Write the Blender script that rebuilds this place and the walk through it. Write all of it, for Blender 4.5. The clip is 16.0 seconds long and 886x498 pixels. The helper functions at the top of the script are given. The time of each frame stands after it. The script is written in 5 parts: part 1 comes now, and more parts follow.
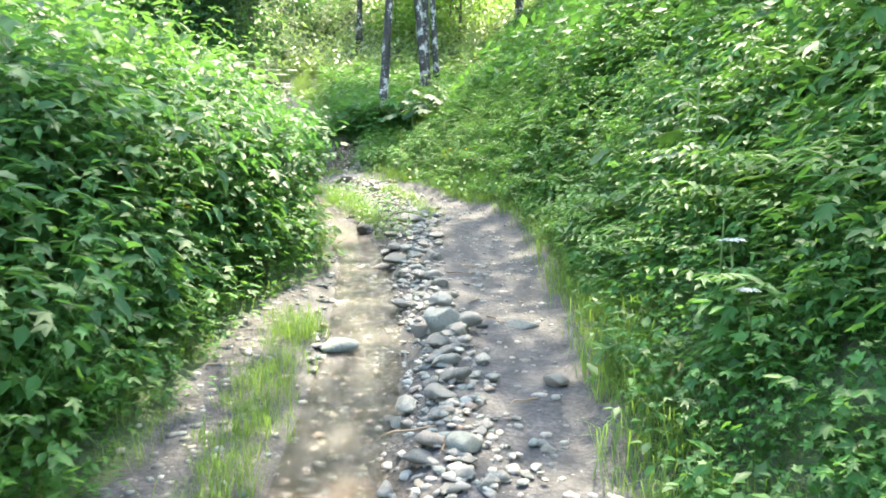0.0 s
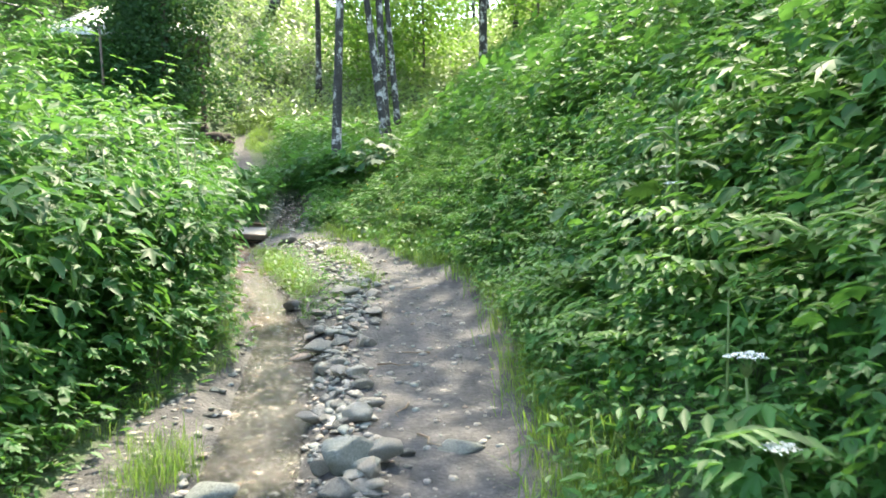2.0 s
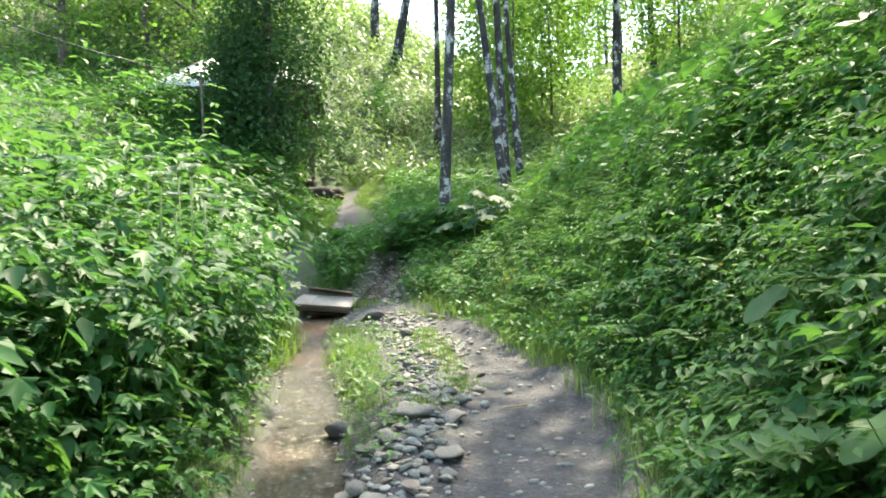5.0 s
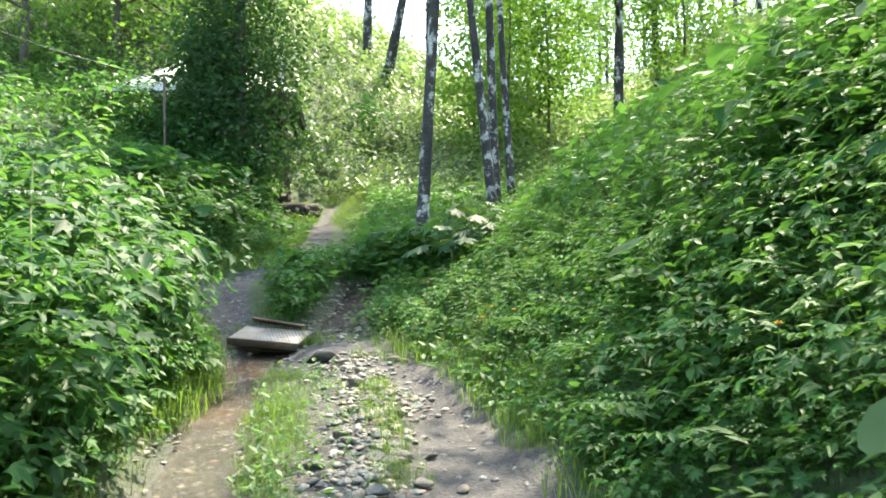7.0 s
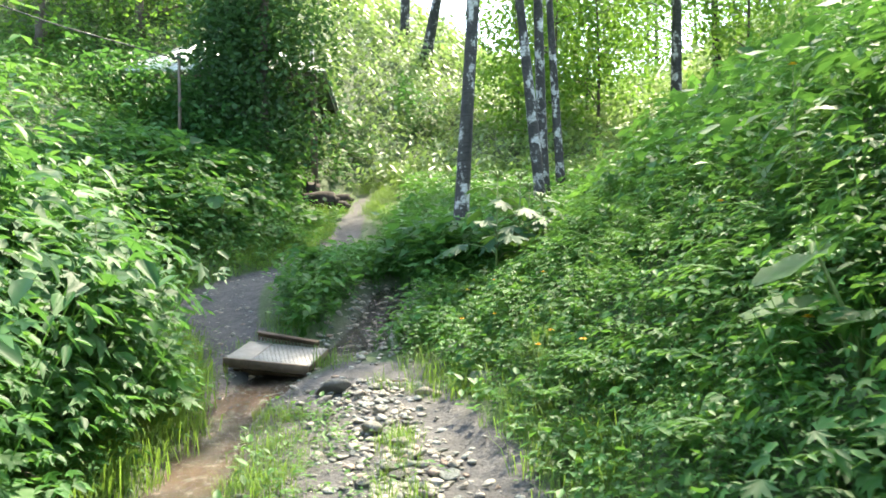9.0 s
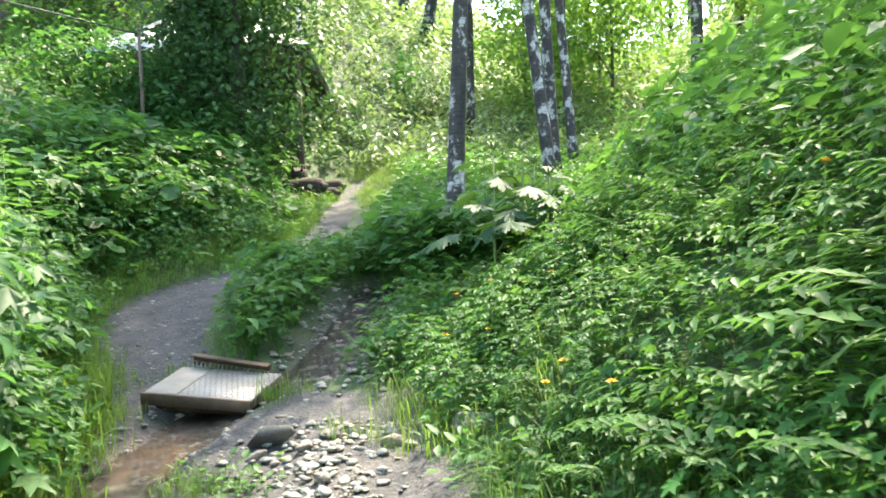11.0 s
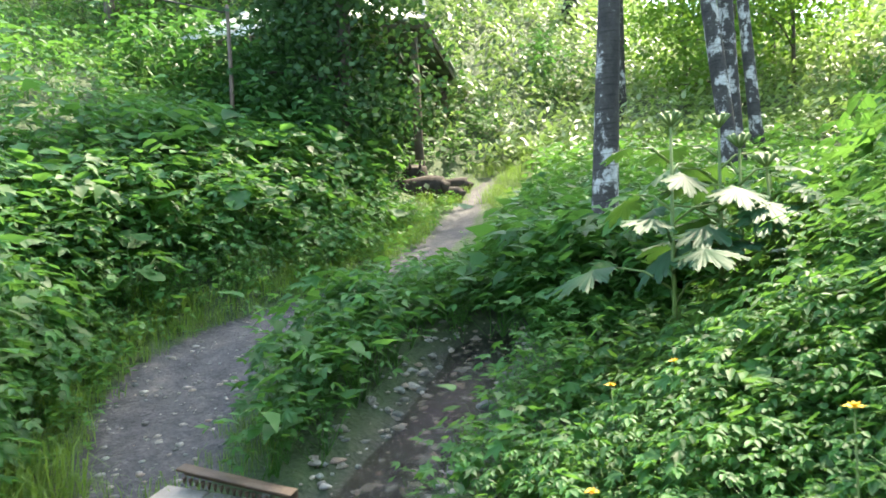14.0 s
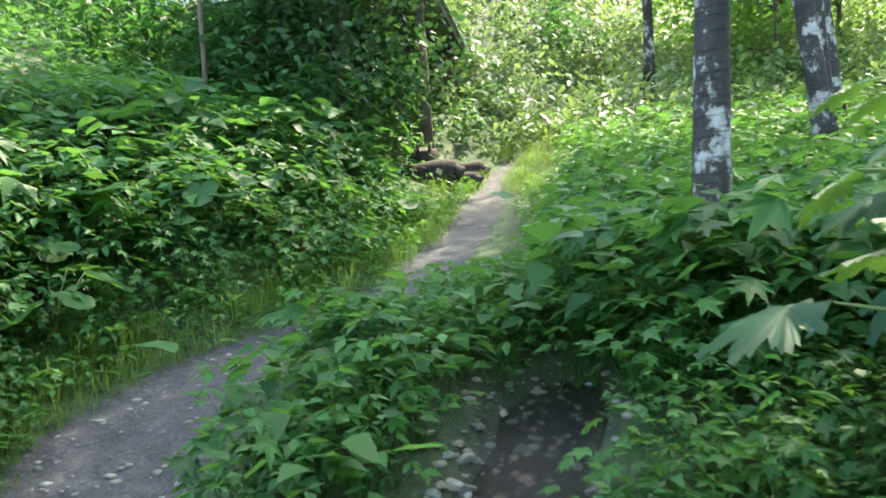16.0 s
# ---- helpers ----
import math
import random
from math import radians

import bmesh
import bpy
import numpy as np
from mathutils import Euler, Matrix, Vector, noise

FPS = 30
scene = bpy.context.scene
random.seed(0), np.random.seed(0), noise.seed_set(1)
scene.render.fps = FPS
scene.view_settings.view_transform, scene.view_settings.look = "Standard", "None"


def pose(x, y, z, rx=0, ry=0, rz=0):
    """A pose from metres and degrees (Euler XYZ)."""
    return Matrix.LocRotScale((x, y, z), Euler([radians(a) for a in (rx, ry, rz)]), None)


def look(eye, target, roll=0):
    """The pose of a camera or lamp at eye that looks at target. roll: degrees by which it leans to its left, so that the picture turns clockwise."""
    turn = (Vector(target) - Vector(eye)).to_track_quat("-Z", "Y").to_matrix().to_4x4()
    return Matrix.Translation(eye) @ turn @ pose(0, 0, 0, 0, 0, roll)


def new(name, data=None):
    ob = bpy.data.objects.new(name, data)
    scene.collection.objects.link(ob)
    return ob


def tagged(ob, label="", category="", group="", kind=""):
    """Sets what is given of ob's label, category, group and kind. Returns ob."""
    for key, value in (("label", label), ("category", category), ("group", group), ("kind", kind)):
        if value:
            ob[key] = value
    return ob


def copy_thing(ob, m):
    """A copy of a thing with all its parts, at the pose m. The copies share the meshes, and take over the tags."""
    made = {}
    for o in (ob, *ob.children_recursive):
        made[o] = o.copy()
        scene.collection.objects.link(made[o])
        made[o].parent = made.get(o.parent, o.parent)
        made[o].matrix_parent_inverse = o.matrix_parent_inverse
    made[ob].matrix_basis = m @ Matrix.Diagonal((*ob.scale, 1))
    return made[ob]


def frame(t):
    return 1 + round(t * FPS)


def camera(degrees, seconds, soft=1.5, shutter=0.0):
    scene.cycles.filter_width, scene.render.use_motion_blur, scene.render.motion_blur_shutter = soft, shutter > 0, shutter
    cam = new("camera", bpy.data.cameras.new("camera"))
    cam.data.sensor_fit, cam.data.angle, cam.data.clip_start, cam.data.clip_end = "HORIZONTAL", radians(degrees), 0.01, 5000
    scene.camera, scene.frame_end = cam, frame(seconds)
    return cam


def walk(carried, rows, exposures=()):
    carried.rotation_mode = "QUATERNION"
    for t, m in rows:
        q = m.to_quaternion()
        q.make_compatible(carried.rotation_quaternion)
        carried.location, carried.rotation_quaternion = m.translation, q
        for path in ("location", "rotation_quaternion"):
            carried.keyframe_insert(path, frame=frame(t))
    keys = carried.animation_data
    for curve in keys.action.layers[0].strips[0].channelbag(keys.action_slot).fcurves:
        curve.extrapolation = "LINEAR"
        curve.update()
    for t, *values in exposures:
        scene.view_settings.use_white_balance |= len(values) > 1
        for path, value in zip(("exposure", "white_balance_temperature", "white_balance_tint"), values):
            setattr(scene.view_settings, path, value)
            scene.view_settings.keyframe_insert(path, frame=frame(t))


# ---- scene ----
cam = camera(56.5, 16.0, soft=1.7, shutter=0.35)
PATH = [
    (0, (0.028, -0.01, 1.5), (0.021, 1.977, 1.269), -0.1),
    (0.5, (0.078, 0.263, 1.521), (0.113, 2.252, 1.317), -1.0),
    (1, (0.228, 0.543, 1.535), (0.283, 2.534, 1.352), -2.5),
    (1.5, (0.309, 0.866, 1.557), (0.376, 2.859, 1.408), -2.7),
    (2, (0.365, 1.198, 1.6), (0.404, 3.194, 1.476), -2.4),
    (2.5, (0.541, 1.599, 1.61), (0.445, 3.595, 1.512), -3.2),
    (3, (0.612, 1.97, 1.636), (0.478, 3.964, 1.558), -3.3),
    (3.5, (0.612, 2.373, 1.678), (0.461, 4.366, 1.608), -3.9),
    (4, (0.597, 2.776, 1.71), (0.306, 4.755, 1.684), -3.9),
    (4.2, (0.553, 2.923, 1.684), (0.257, 4.901, 1.668), -3.7),
    (6.3, (0.485, 4.424, 1.752), (0.253, 6.409, 1.833), -0.1),
    (6.5, (0.506, 4.598, 1.734), (0.282, 6.584, 1.821), -0.6),
    (7, (0.578, 4.97, 1.783), (0.313, 6.951, 1.855), -1.1),
    (7.5, (0.543, 5.4, 1.809), (0.26, 7.379, 1.862), -0.9),
    (8, (0.522, 5.731, 1.841), (0.229, 7.709, 1.882), -1.1),
    (8.5, (0.502, 6.106, 1.917), (0.158, 8.076, 1.947), -1.9),
    (9, (0.363, 6.445, 1.947), (0.001, 8.411, 1.991), -0.9),
    (9.2, (0.346, 6.563, 1.955), (-0.028, 8.527, 2.001), -0.9),
    (11.3, (0.294, 8.228, 2.038), (-0.128, 10.183, 2.042), -3.4),
    (11.5, (0.268, 8.367, 2.051), (-0.229, 10.304, 2.056), -3.4),
    (12, (0.149, 8.733, 2.109), (-0.358, 10.668, 2.101), -3.1),
    (12.5, (0.12, 9.131, 2.116), (-0.475, 11.04, 2.112), -3.0),
    (13, (0.09, 9.465, 2.182), (-0.582, 11.349, 2.172), -3.1),
    (13.5, (-0.056, 9.892, 2.237), (-0.77, 11.76, 2.231), -3.2),
    (14, (-0.13, 10.289, 2.253), (-0.867, 12.148, 2.268), -3.0),
    (14.5, (-0.25, 10.678, 2.289), (-1.006, 12.529, 2.291), -4.1),
    (15, (-0.468, 11.037, 2.332), (-1.219, 12.891, 2.322), -3.9),
    (15.5, (-0.642, 11.425, 2.336), (-1.394, 13.278, 2.317), -4.8),
    (16, (-0.908, 11.794, 2.375), (-1.65, 13.651, 2.361), -4.3),
]
walk(cam, [(t, look(eye, target, roll)) for t, eye, target, roll in PATH],
     exposures=[(0, 3.53, 7350, 6), (1.0, 3.38, 7350, 6), (2, 3.08, 7350, 6), (3.5, 3.12, 7400, 6), (4.2, 2.86, 7400, 6), (7, 2.92, 7400, 6), (9, 3.08, 7400, 6), (12.5, 3.3, 7450, 9), (16, 3.2, 7300, 6)])

# ---- world, sun and exposure ----
SUN_AZ, SUN_EL = 14.0, 57.0          # degrees: right of straight ahead, above the horizon
world = bpy.data.worlds.new("world")
scene.world = world
world.use_nodes = True
wn = world.node_tree.nodes
sky = wn.new("ShaderNodeTexSky")
sky.sky_type = "NISHITA"
sky.sun_disc = False
sky.sun_elevation = radians(SUN_EL)
sky.sun_rotation = radians(SUN_AZ)
sky.air_density, sky.dust_density, sky.ozone_density = 1.0, 1.5, 1.0
wn["Background"].inputs["Strength"].default_value = 0.15
world.node_tree.links.new(sky.outputs[0], wn["Background"].inputs["Color"])
sun_dir = Vector((math.sin(radians(SUN_AZ)) * math.cos(radians(SUN_EL)),
                  math.cos(radians(SUN_AZ)) * math.cos(radians(SUN_EL)), math.sin(radians(SUN_EL))))
sun = new("sun", bpy.data.lights.new("sun", "SUN"))
sun.data.energy, sun.data.angle, sun.data.color = 2.1, radians(0.53), (1.0, 0.93, 0.80)
sun.matrix_world = look(sun_dir * 60, (0, 0, 0))

# ---- materials ----
def nodes_of(name):
    m = bpy.data.materials.new(name)
    m.use_nodes = True
    nt = m.node_tree
    return m, nt, nt.nodes["Principled BSDF"], nt.nodes["Material Output"]


def ramp(nt, fac, stops):
    r = nt.nodes.new("ShaderNodeValToRGB")
    while len(r.color_ramp.elements) < len(stops):
        r.color_ramp.elements.new(0.5)
    for e, (p, c) in zip(r.color_ramp.elements, stops):
        e.position, e.color = p, (*c, 1)
    nt.links.new(fac, r.inputs[0])
    return r.outputs[0]


def mixed(nt, fac, a, b, mode="MIX"):
    m = nt.nodes.new("ShaderNodeMix")
    m.data_type, m.blend_type = "RGBA", mode
    for sock, v in ((m.inputs[0], fac), (m.inputs[6], a), (m.inputs[7], b)):
        if isinstance(v, (int, float)):
            sock.default_value = v
        elif isinstance(v, tuple):
            sock.default_value = (*v, 1)
        else:
            nt.links.new(v, sock)
    return m.outputs[2]


def noise_tex(nt, scale, detail=4, rough=0.6, kind="ShaderNodeTexNoise"):
    tc = nt.nodes.new("ShaderNodeTexCoord")
    n = nt.nodes.new(kind)
    n.inputs["Scale"].default_value = scale
    if kind == "ShaderNodeTexNoise":
        n.inputs["Detail"].default_value, n.inputs["Roughness"].default_value = detail, rough
    nt.links.new(tc.outputs["Object"], n.inputs["Vector"])
    return n


def bump(nt, bsdf, height, strength, dist):
    b = nt.nodes.new("ShaderNodeBump")
    b.inputs["Strength"].default_value, b.inputs["Distance"].default_value = strength, dist
    nt.links.new(height, b.inputs["Height"])
    nt.links.new(b.outputs[0], bsdf.inputs["Normal"])


def leaf_mat(name, dark, light, through_col, trans=0.40, rough=0.52, gloss=0.3):
    m, nt, p, out = nodes_of(name)
    geo = nt.nodes.new("ShaderNodeNewGeometry")
    big = noise_tex(nt, 0.9, 2)
    fine = noise_tex(nt, 45, 3)
    col = ramp(nt, geo.outputs["Random Per Island"], [(0.0, dark), (0.55, tuple((a + b) / 2 for a, b in zip(dark, light))), (0.93, light), (1.0, tuple(min(1, v * 1.3) for v in light))])
    col = mixed(nt, 0.65, col, ramp(nt, big.outputs["Fac"], [(0.3, (0.55, 0.66, 0.62)), (0.5, (0.85, 0.9, 0.8)), (0.7, (1.02, 1.06, 0.70))]), "MULTIPLY")
    col = mixed(nt, 0.35, col, ramp(nt, fine.outputs["Fac"], [(0.35, (0.6, 0.65, 0.6)), (0.65, (1, 1, 1))]), "MULTIPLY")
    nt.links.new(col, p.inputs["Base Color"])
    p.inputs["Roughness"].default_value = rough
    p.inputs["Specular IOR Level"].default_value = gloss
    t = nt.nodes.new("ShaderNodeBsdfTranslucent")
    nt.links.new(mixed(nt, 0.75, col, through_col), t.inputs["Color"])
    s = nt.nodes.new("ShaderNodeMixShader")
    s.inputs[0].default_value = trans
    nt.links.new(p.outputs[0], s.inputs[1])
    nt.links.new(t.outputs[0], s.inputs[2])
    nt.links.new(s.outputs[0], out.inputs["Surface"])
    return m


M_HERB = leaf_mat("herb_leaf", (0.020, 0.092, 0.024), (0.064, 0.200, 0.045), (0.16, 0.36, 0.055), 0.40)
M_SHRUB = leaf_mat("shrub_leaf", (0.014, 0.078, 0.024), (0.050, 0.168, 0.042), (0.125, 0.31, 0.055), 0.38)
M_FERN = leaf_mat("fern_leaf", (0.031, 0.104, 0.027), (0.086, 0.213, 0.052), (0.18, 0.37, 0.06), 0.41)
M_GRASS = leaf_mat("grass_blade", (0.050, 0.125, 0.020), (0.135, 0.230, 0.050), (0.25, 0.41, 0.06), 0.42)
M_CANOPY = leaf_mat("canopy_leaf", (0.030, 0.090, 0.018), (0.082, 0.178, 0.034), (0.24, 0.45, 0.055), 0.5)
M_DARK = leaf_mat("dark_tree_leaf", (0.016, 0.055, 0.022), (0.050, 0.118, 0.040), (0.10, 0.23, 0.045), 0.32, 0.65)
M_HOG = leaf_mat("hogweed_leaf", (0.020, 0.075, 0.035), (0.045, 0.125, 0.055), (0.14, 0.30, 0.04), 0.26, 0.55, 0.22)
# paler than the other leaves: sunlight and sheen put into the colour
M_HILL_LIT = leaf_mat("sunlit_hillside_leaf", (0.070, 0.145, 0.045), (0.20, 0.30, 0.115), (0.28, 0.42, 0.11), 0.42, 0.45, 0.45)


def plain(name, c1, c2, scale, rough=0.8, bump_d=0.004, metal=0.0, fine=60):
    m, nt, p, out = nodes_of(name)
    n = noise_tex(nt, scale, 5)
    f = noise_tex(nt, fine, 4)
    col = ramp(nt, n.outputs["Fac"], [(0.3, c1), (0.7, c2)])
    col = mixed(nt, 0.5, col, ramp(nt, f.outputs["Fac"], [(0.3, (0.55, 0.55, 0.55)), (0.7, (1, 1, 1))]), "MULTIPLY")
    nt.links.new(col, p.inputs["Base Color"])
    p.inputs["Roughness"].default_value, p.inputs["Metallic"].default_value = rough, metal
    bump(nt, p, f.outputs["Fac"], 0.6, bump_d)
    return m


M_STEM = plain("green_stem", (0.08, 0.14, 0.03), (0.14, 0.20, 0.05), 8, 0.6, 0.001)
M_TWIG = plain("dry_twig", (0.16, 0.11, 0.07), (0.28, 0.21, 0.14), 9, 0.85, 0.002)
M_DARKBARK = plain("dark_bark", (0.045, 0.035, 0.028), (0.12, 0.10, 0.08), 7, 0.9, 0.02, 0, 25)
M_WHITE = plain("white_petal", (0.70, 0.72, 0.66), (0.85, 0.86, 0.80), 30, 0.7, 0.001)
M_YELLOW = plain("yellow_petal", (0.75, 0.42, 0.02), (0.85, 0.55, 0.03), 30, 0.6, 0.001)
M_WOOD = plain("weathered_wood", (0.08, 0.058, 0.042), (0.17, 0.125, 0.09), 5, 0.8, 0.003)
M_ROT = plain("rotten_wood", (0.018, 0.013, 0.010), (0.06, 0.043, 0.032), 9, 0.9, 0.01)
M_ROOF = plain("pale_roof_sheet", (0.52, 0.53, 0.52), (0.68, 0.68, 0.66), 2, 0.5, 0.002, 0.2)
M_RUST = plain("rusty_steel", (0.10, 0.065, 0.045), (0.23, 0.16, 0.11), 6, 0.65, 0.002, 0.5)
M_STEEL = plain("worn_grey_steel", (0.24, 0.215, 0.19), (0.37, 0.34, 0.30), 5, 0.55, 0.001, 0.25)
M_PLANK = plain("pale_worn_board", (0.25, 0.215, 0.18), (0.38, 0.335, 0.285), 6, 0.8, 0.002)
M_GREY = plain("grey_board", (0.25, 0.26, 0.27), (0.38, 0.39, 0.40), 4, 0.7, 0.002)
M_OCHRE = plain("ochre_wood", (0.42, 0.27, 0.07), (0.55, 0.38, 0.12), 6, 0.7, 0.002)
M_CABLE = plain("black_cable", (0.03, 0.03, 0.03), (0.05, 0.05, 0.05), 4, 0.6, 0.0005)
M_BRICK = plain("red_brown_boards", (0.22, 0.09, 0.05), (0.34, 0.16, 0.09), 5, 0.8, 0.003)


def birch_mat():
    m, nt, p, out = nodes_of("birch_bark")
    tc = nt.nodes.new("ShaderNodeTexCoord")
    mp = nt.nodes.new("ShaderNodeMapping")
    mp.inputs["Scale"].default_value = (1.7, 1.7, 1.15)
    nt.links.new(tc.outputs["Object"], mp.inputs["Vector"])
    n = nt.nodes.new("ShaderNodeTexNoise")
    n.inputs["Scale"].default_value, n.inputs["Detail"].default_value, n.inputs["Roughness"].default_value = 2.2, 6, 0.7
    nt.links.new(mp.outputs[0], n.inputs["Vector"])
    mp2 = nt.nodes.new("ShaderNodeMapping")
    mp2.inputs["Scale"].default_value = (6, 6, 60)
    nt.links.new(tc.outputs["Object"], mp2.inputs["Vector"])
    n2 = nt.nodes.new("ShaderNodeTexNoise")
    n2.inputs["Scale"].default_value, n2.inputs["Detail"].default_value = 1.0, 3
    nt.links.new(mp2.outputs[0], n2.inputs["Vector"])
    col = ramp(nt, n.outputs["Fac"], [(0.40, (0.016, 0.014, 0.012)), (0.53, (0.045, 0.040, 0.035)), (0.565, (0.32, 0.31, 0.29)), (0.70, (0.60, 0.59, 0.56))])
    col = mixed(nt, 0.8, col, ramp(nt, n2.outputs["Fac"], [(0.36, (0.3, 0.28, 0.26)), (0.46, (1, 1, 1))]), "MULTIPLY")
    nt.links.new(col, p.inputs["Base Color"])
    p.inputs["Roughness"].default_value = 0.8
    bump(nt, p, n.outputs["Fac"], 0.9, 0.02)
    return m


M_BIRCH = birch_mat()


def stone_mat():
    m, nt, p, out = nodes_of("river_stone")
    oi = nt.nodes.new("ShaderNodeObjectInfo")
    geo = nt.nodes.new("ShaderNodeNewGeometry")
    add = nt.nodes.new("ShaderNodeMath")
    add.operation = "ADD"
    nt.links.new(oi.outputs["Random"], add.inputs[0])
    nt.links.new(geo.outputs["Random Per Island"], add.inputs[1])
    fr = nt.nodes.new("ShaderNodeMath")
    fr.operation = "FRACT"
    nt.links.new(add.outputs[0], fr.inputs[0])
    base = ramp(nt, fr.outputs[0], [(0.0, (0.12, 0.118, 0.108)), (0.2, (0.30, 0.285, 0.25)), (0.42, (0.40, 0.35, 0.29)), (0.58, (0.20, 0.215, 0.195)), (0.72, (0.27, 0.29, 0.26)), (0.88, (0.47, 0.43, 0.37)), (1.0, (0.33, 0.235, 0.175))])
    n = noise_tex(nt, 14, 6, 0.7)
    s = noise_tex(nt, 160, 3)
    col = mixed(nt, 0.7, base, ramp(nt, n.outputs["Fac"], [(0.35, (0.40, 0.39, 0.37)), (0.65, (1.15, 1.12, 1.08))]), "MULTIPLY")
    col = mixed(nt, 0.6, col, ramp(nt, s.outputs["Fac"], [(0.35, (0.6, 0.6, 0.6)), (0.6, (1, 1, 1))]), "MULTIPLY")
    nt.links.new(col, p.inputs["Base Color"])
    p.inputs["Roughness"].default_value = 0.7
    bump(nt, p, n.outputs["Fac"], 0.8, 0.02)
    return m


M_STONE = stone_mat()


def ground_mat():
    m, nt, p, out = nodes_of("soil_and_gravel")
    tr = nt.nodes.new("ShaderNodeAttribute")
    tr.attribute_name = "trail"
    wet = nt.nodes.new("ShaderNodeAttribute")
    wet.attribute_name = "bed"
    big = noise_tex(nt, 1.3, 5)
    mid = noise_tex(nt, 9, 6, 0.7)
    fine = noise_tex(nt, 70, 4, 0.7)
    vor = noise_tex(nt, 38, kind="ShaderNodeTexVoronoi")
    litter = ramp(nt, mid.outputs["Fac"], [(0.3, (0.024, 0.042, 0.013)), (0.55, (0.048, 0.084, 0.025)), (0.75, (0.085, 0.105, 0.042))])
    dirt = ramp(nt, mid.outputs["Fac"], [(0.30, (0.042, 0.040, 0.041)), (0.5, (0.078, 0.075, 0.076)), (0.68, (0.150, 0.140, 0.133))])
    dirt = mixed(nt, 0.6, dirt, ramp(nt, big.outputs["Fac"], [(0.35, (0.66, 0.67, 0.70)), (0.65, (1.05, 1.0, 0.96))]), "MULTIPLY")
    dirt = mixed(nt, 0.45, dirt, ramp(nt, vor.outputs["Distance"], [(0.15, (1.15, 1.12, 1.08)), (0.6, (0.5, 0.5, 0.5))]), "MULTIPLY")
    silt = ramp(nt, big.outputs["Fac"], [(0.38, (0.020, 0.019, 0.019)), (0.64, (0.042, 0.038, 0.036)), (0.80, (0.12, 0.072, 0.038))])
    rust = nt.nodes.new("ShaderNodeAttribute")
    rust.attribute_name = "rust"
    silt = mixed(nt, rust.outputs["Fac"], silt, ramp(nt, mid.outputs["Fac"], [(0.35, (0.16, 0.085, 0.035)), (0.65, (0.36, 0.20, 0.09))]))
    silt = mixed(nt, 0.5, silt, ramp(nt, vor.outputs["Distance"], [(0.1, (1.3, 1.3, 1.3)), (0.6, (0.45, 0.45, 0.45))]), "MULTIPLY")
    ragged = nt.nodes.new("ShaderNodeMath")
    ragged.operation = "MULTIPLY_ADD"
    nt.links.new(mid.outputs["Fac"], ragged.inputs[0])
    ragged.inputs[1].default_value = 0.7
    nt.links.new(tr.outputs["Fac"], ragged.inputs[2])
    edge = ramp(nt, ragged.outputs[0], [(0.72, (0, 0, 0)), (0.95, (1, 1, 1))])
    col = mixed(nt, edge, litter, dirt)
    col = mixed(nt, wet.outputs["Fac"], col, silt)
    col = mixed(nt, 0.45, col, ramp(nt, fine.outputs["Fac"], [(0.3, (0.55, 0.55, 0.55)), (0.7, (1.1, 1.1, 1.1))]), "MULTIPLY")
    nt.links.new(col, p.inputs["Base Color"])
    rough = nt.nodes.new("ShaderNodeMapRange")
    nt.links.new(wet.outputs["Fac"], rough.inputs[0])
    rough.inputs[3].default_value, rough.inputs[4].default_value = 0.85, 0.4
    nt.links.new(rough.outputs[0], p.inputs["Roughness"])
    h = mixed(nt, 0.5, fine.outputs["Fac"], vor.outputs["Distance"])
    bump(nt, p, h, 0.9, 0.02)
    return m


M_GROUND = ground_mat()


def water_mat():
    m, nt, p, out = nodes_of("shallow_water")
    p.inputs["Base Color"].default_value = (0.68, 0.66, 0.61, 1)
    p.inputs["Roughness"].default_value = 0.12
    p.inputs["IOR"].default_value = 1.33
    p.inputs["Transmission Weight"].default_value = 1.0
    n = noise_tex(nt, 26, 4)
    bump(nt, p, n.outputs["Fac"], 0.9, 0.03)
    return m


M_WATER = water_mat()

# ---- mesh helpers ----
rng = np.random.default_rng(7)


def tri_mesh(name, V, T, mat):
    """A mesh from an array of corners and an array of triangles."""
    V, T = np.asarray(V, np.float32), np.asarray(T, np.int32)
    me = bpy.data.meshes.new(name)
    me.vertices.add(len(V))
    me.vertices.foreach_set("co", V.ravel())
    me.loops.add(T.size)
    me.loops.foreach_set("vertex_index", T.ravel())
    me.polygons.add(len(T))
    me.polygons.foreach_set("loop_start", np.arange(0, T.size, 3, dtype=np.int32))
    me.materials.append(mat)
    me.update(calc_edges=True)
    return me


def smooth(me):
    me.polygons.foreach_set("use_smooth", np.ones(len(me.polygons), bool))
    return me


def joined(pieces):
    V, T, n = [], [], 0
    for v, t in pieces:
        V.append(v)
        T.append(np.asarray(t) + n)
        n += len(v)
    return np.concatenate(V), np.concatenate(T)


def part(name, VT, mat, parent, label="", soft=False):
    me = tri_mesh(name, *VT, mat)
    ob = new(name, smooth(me) if soft else me)
    ob.parent = parent
    return tagged(ob, label)


def thing(name, x, y, z, label, category, group="", kind="", turn=0):
    ob = new(name)
    ob.matrix_world = pose(x, y, z, 0, 0, turn)
    return tagged(ob, label, category, group, kind)


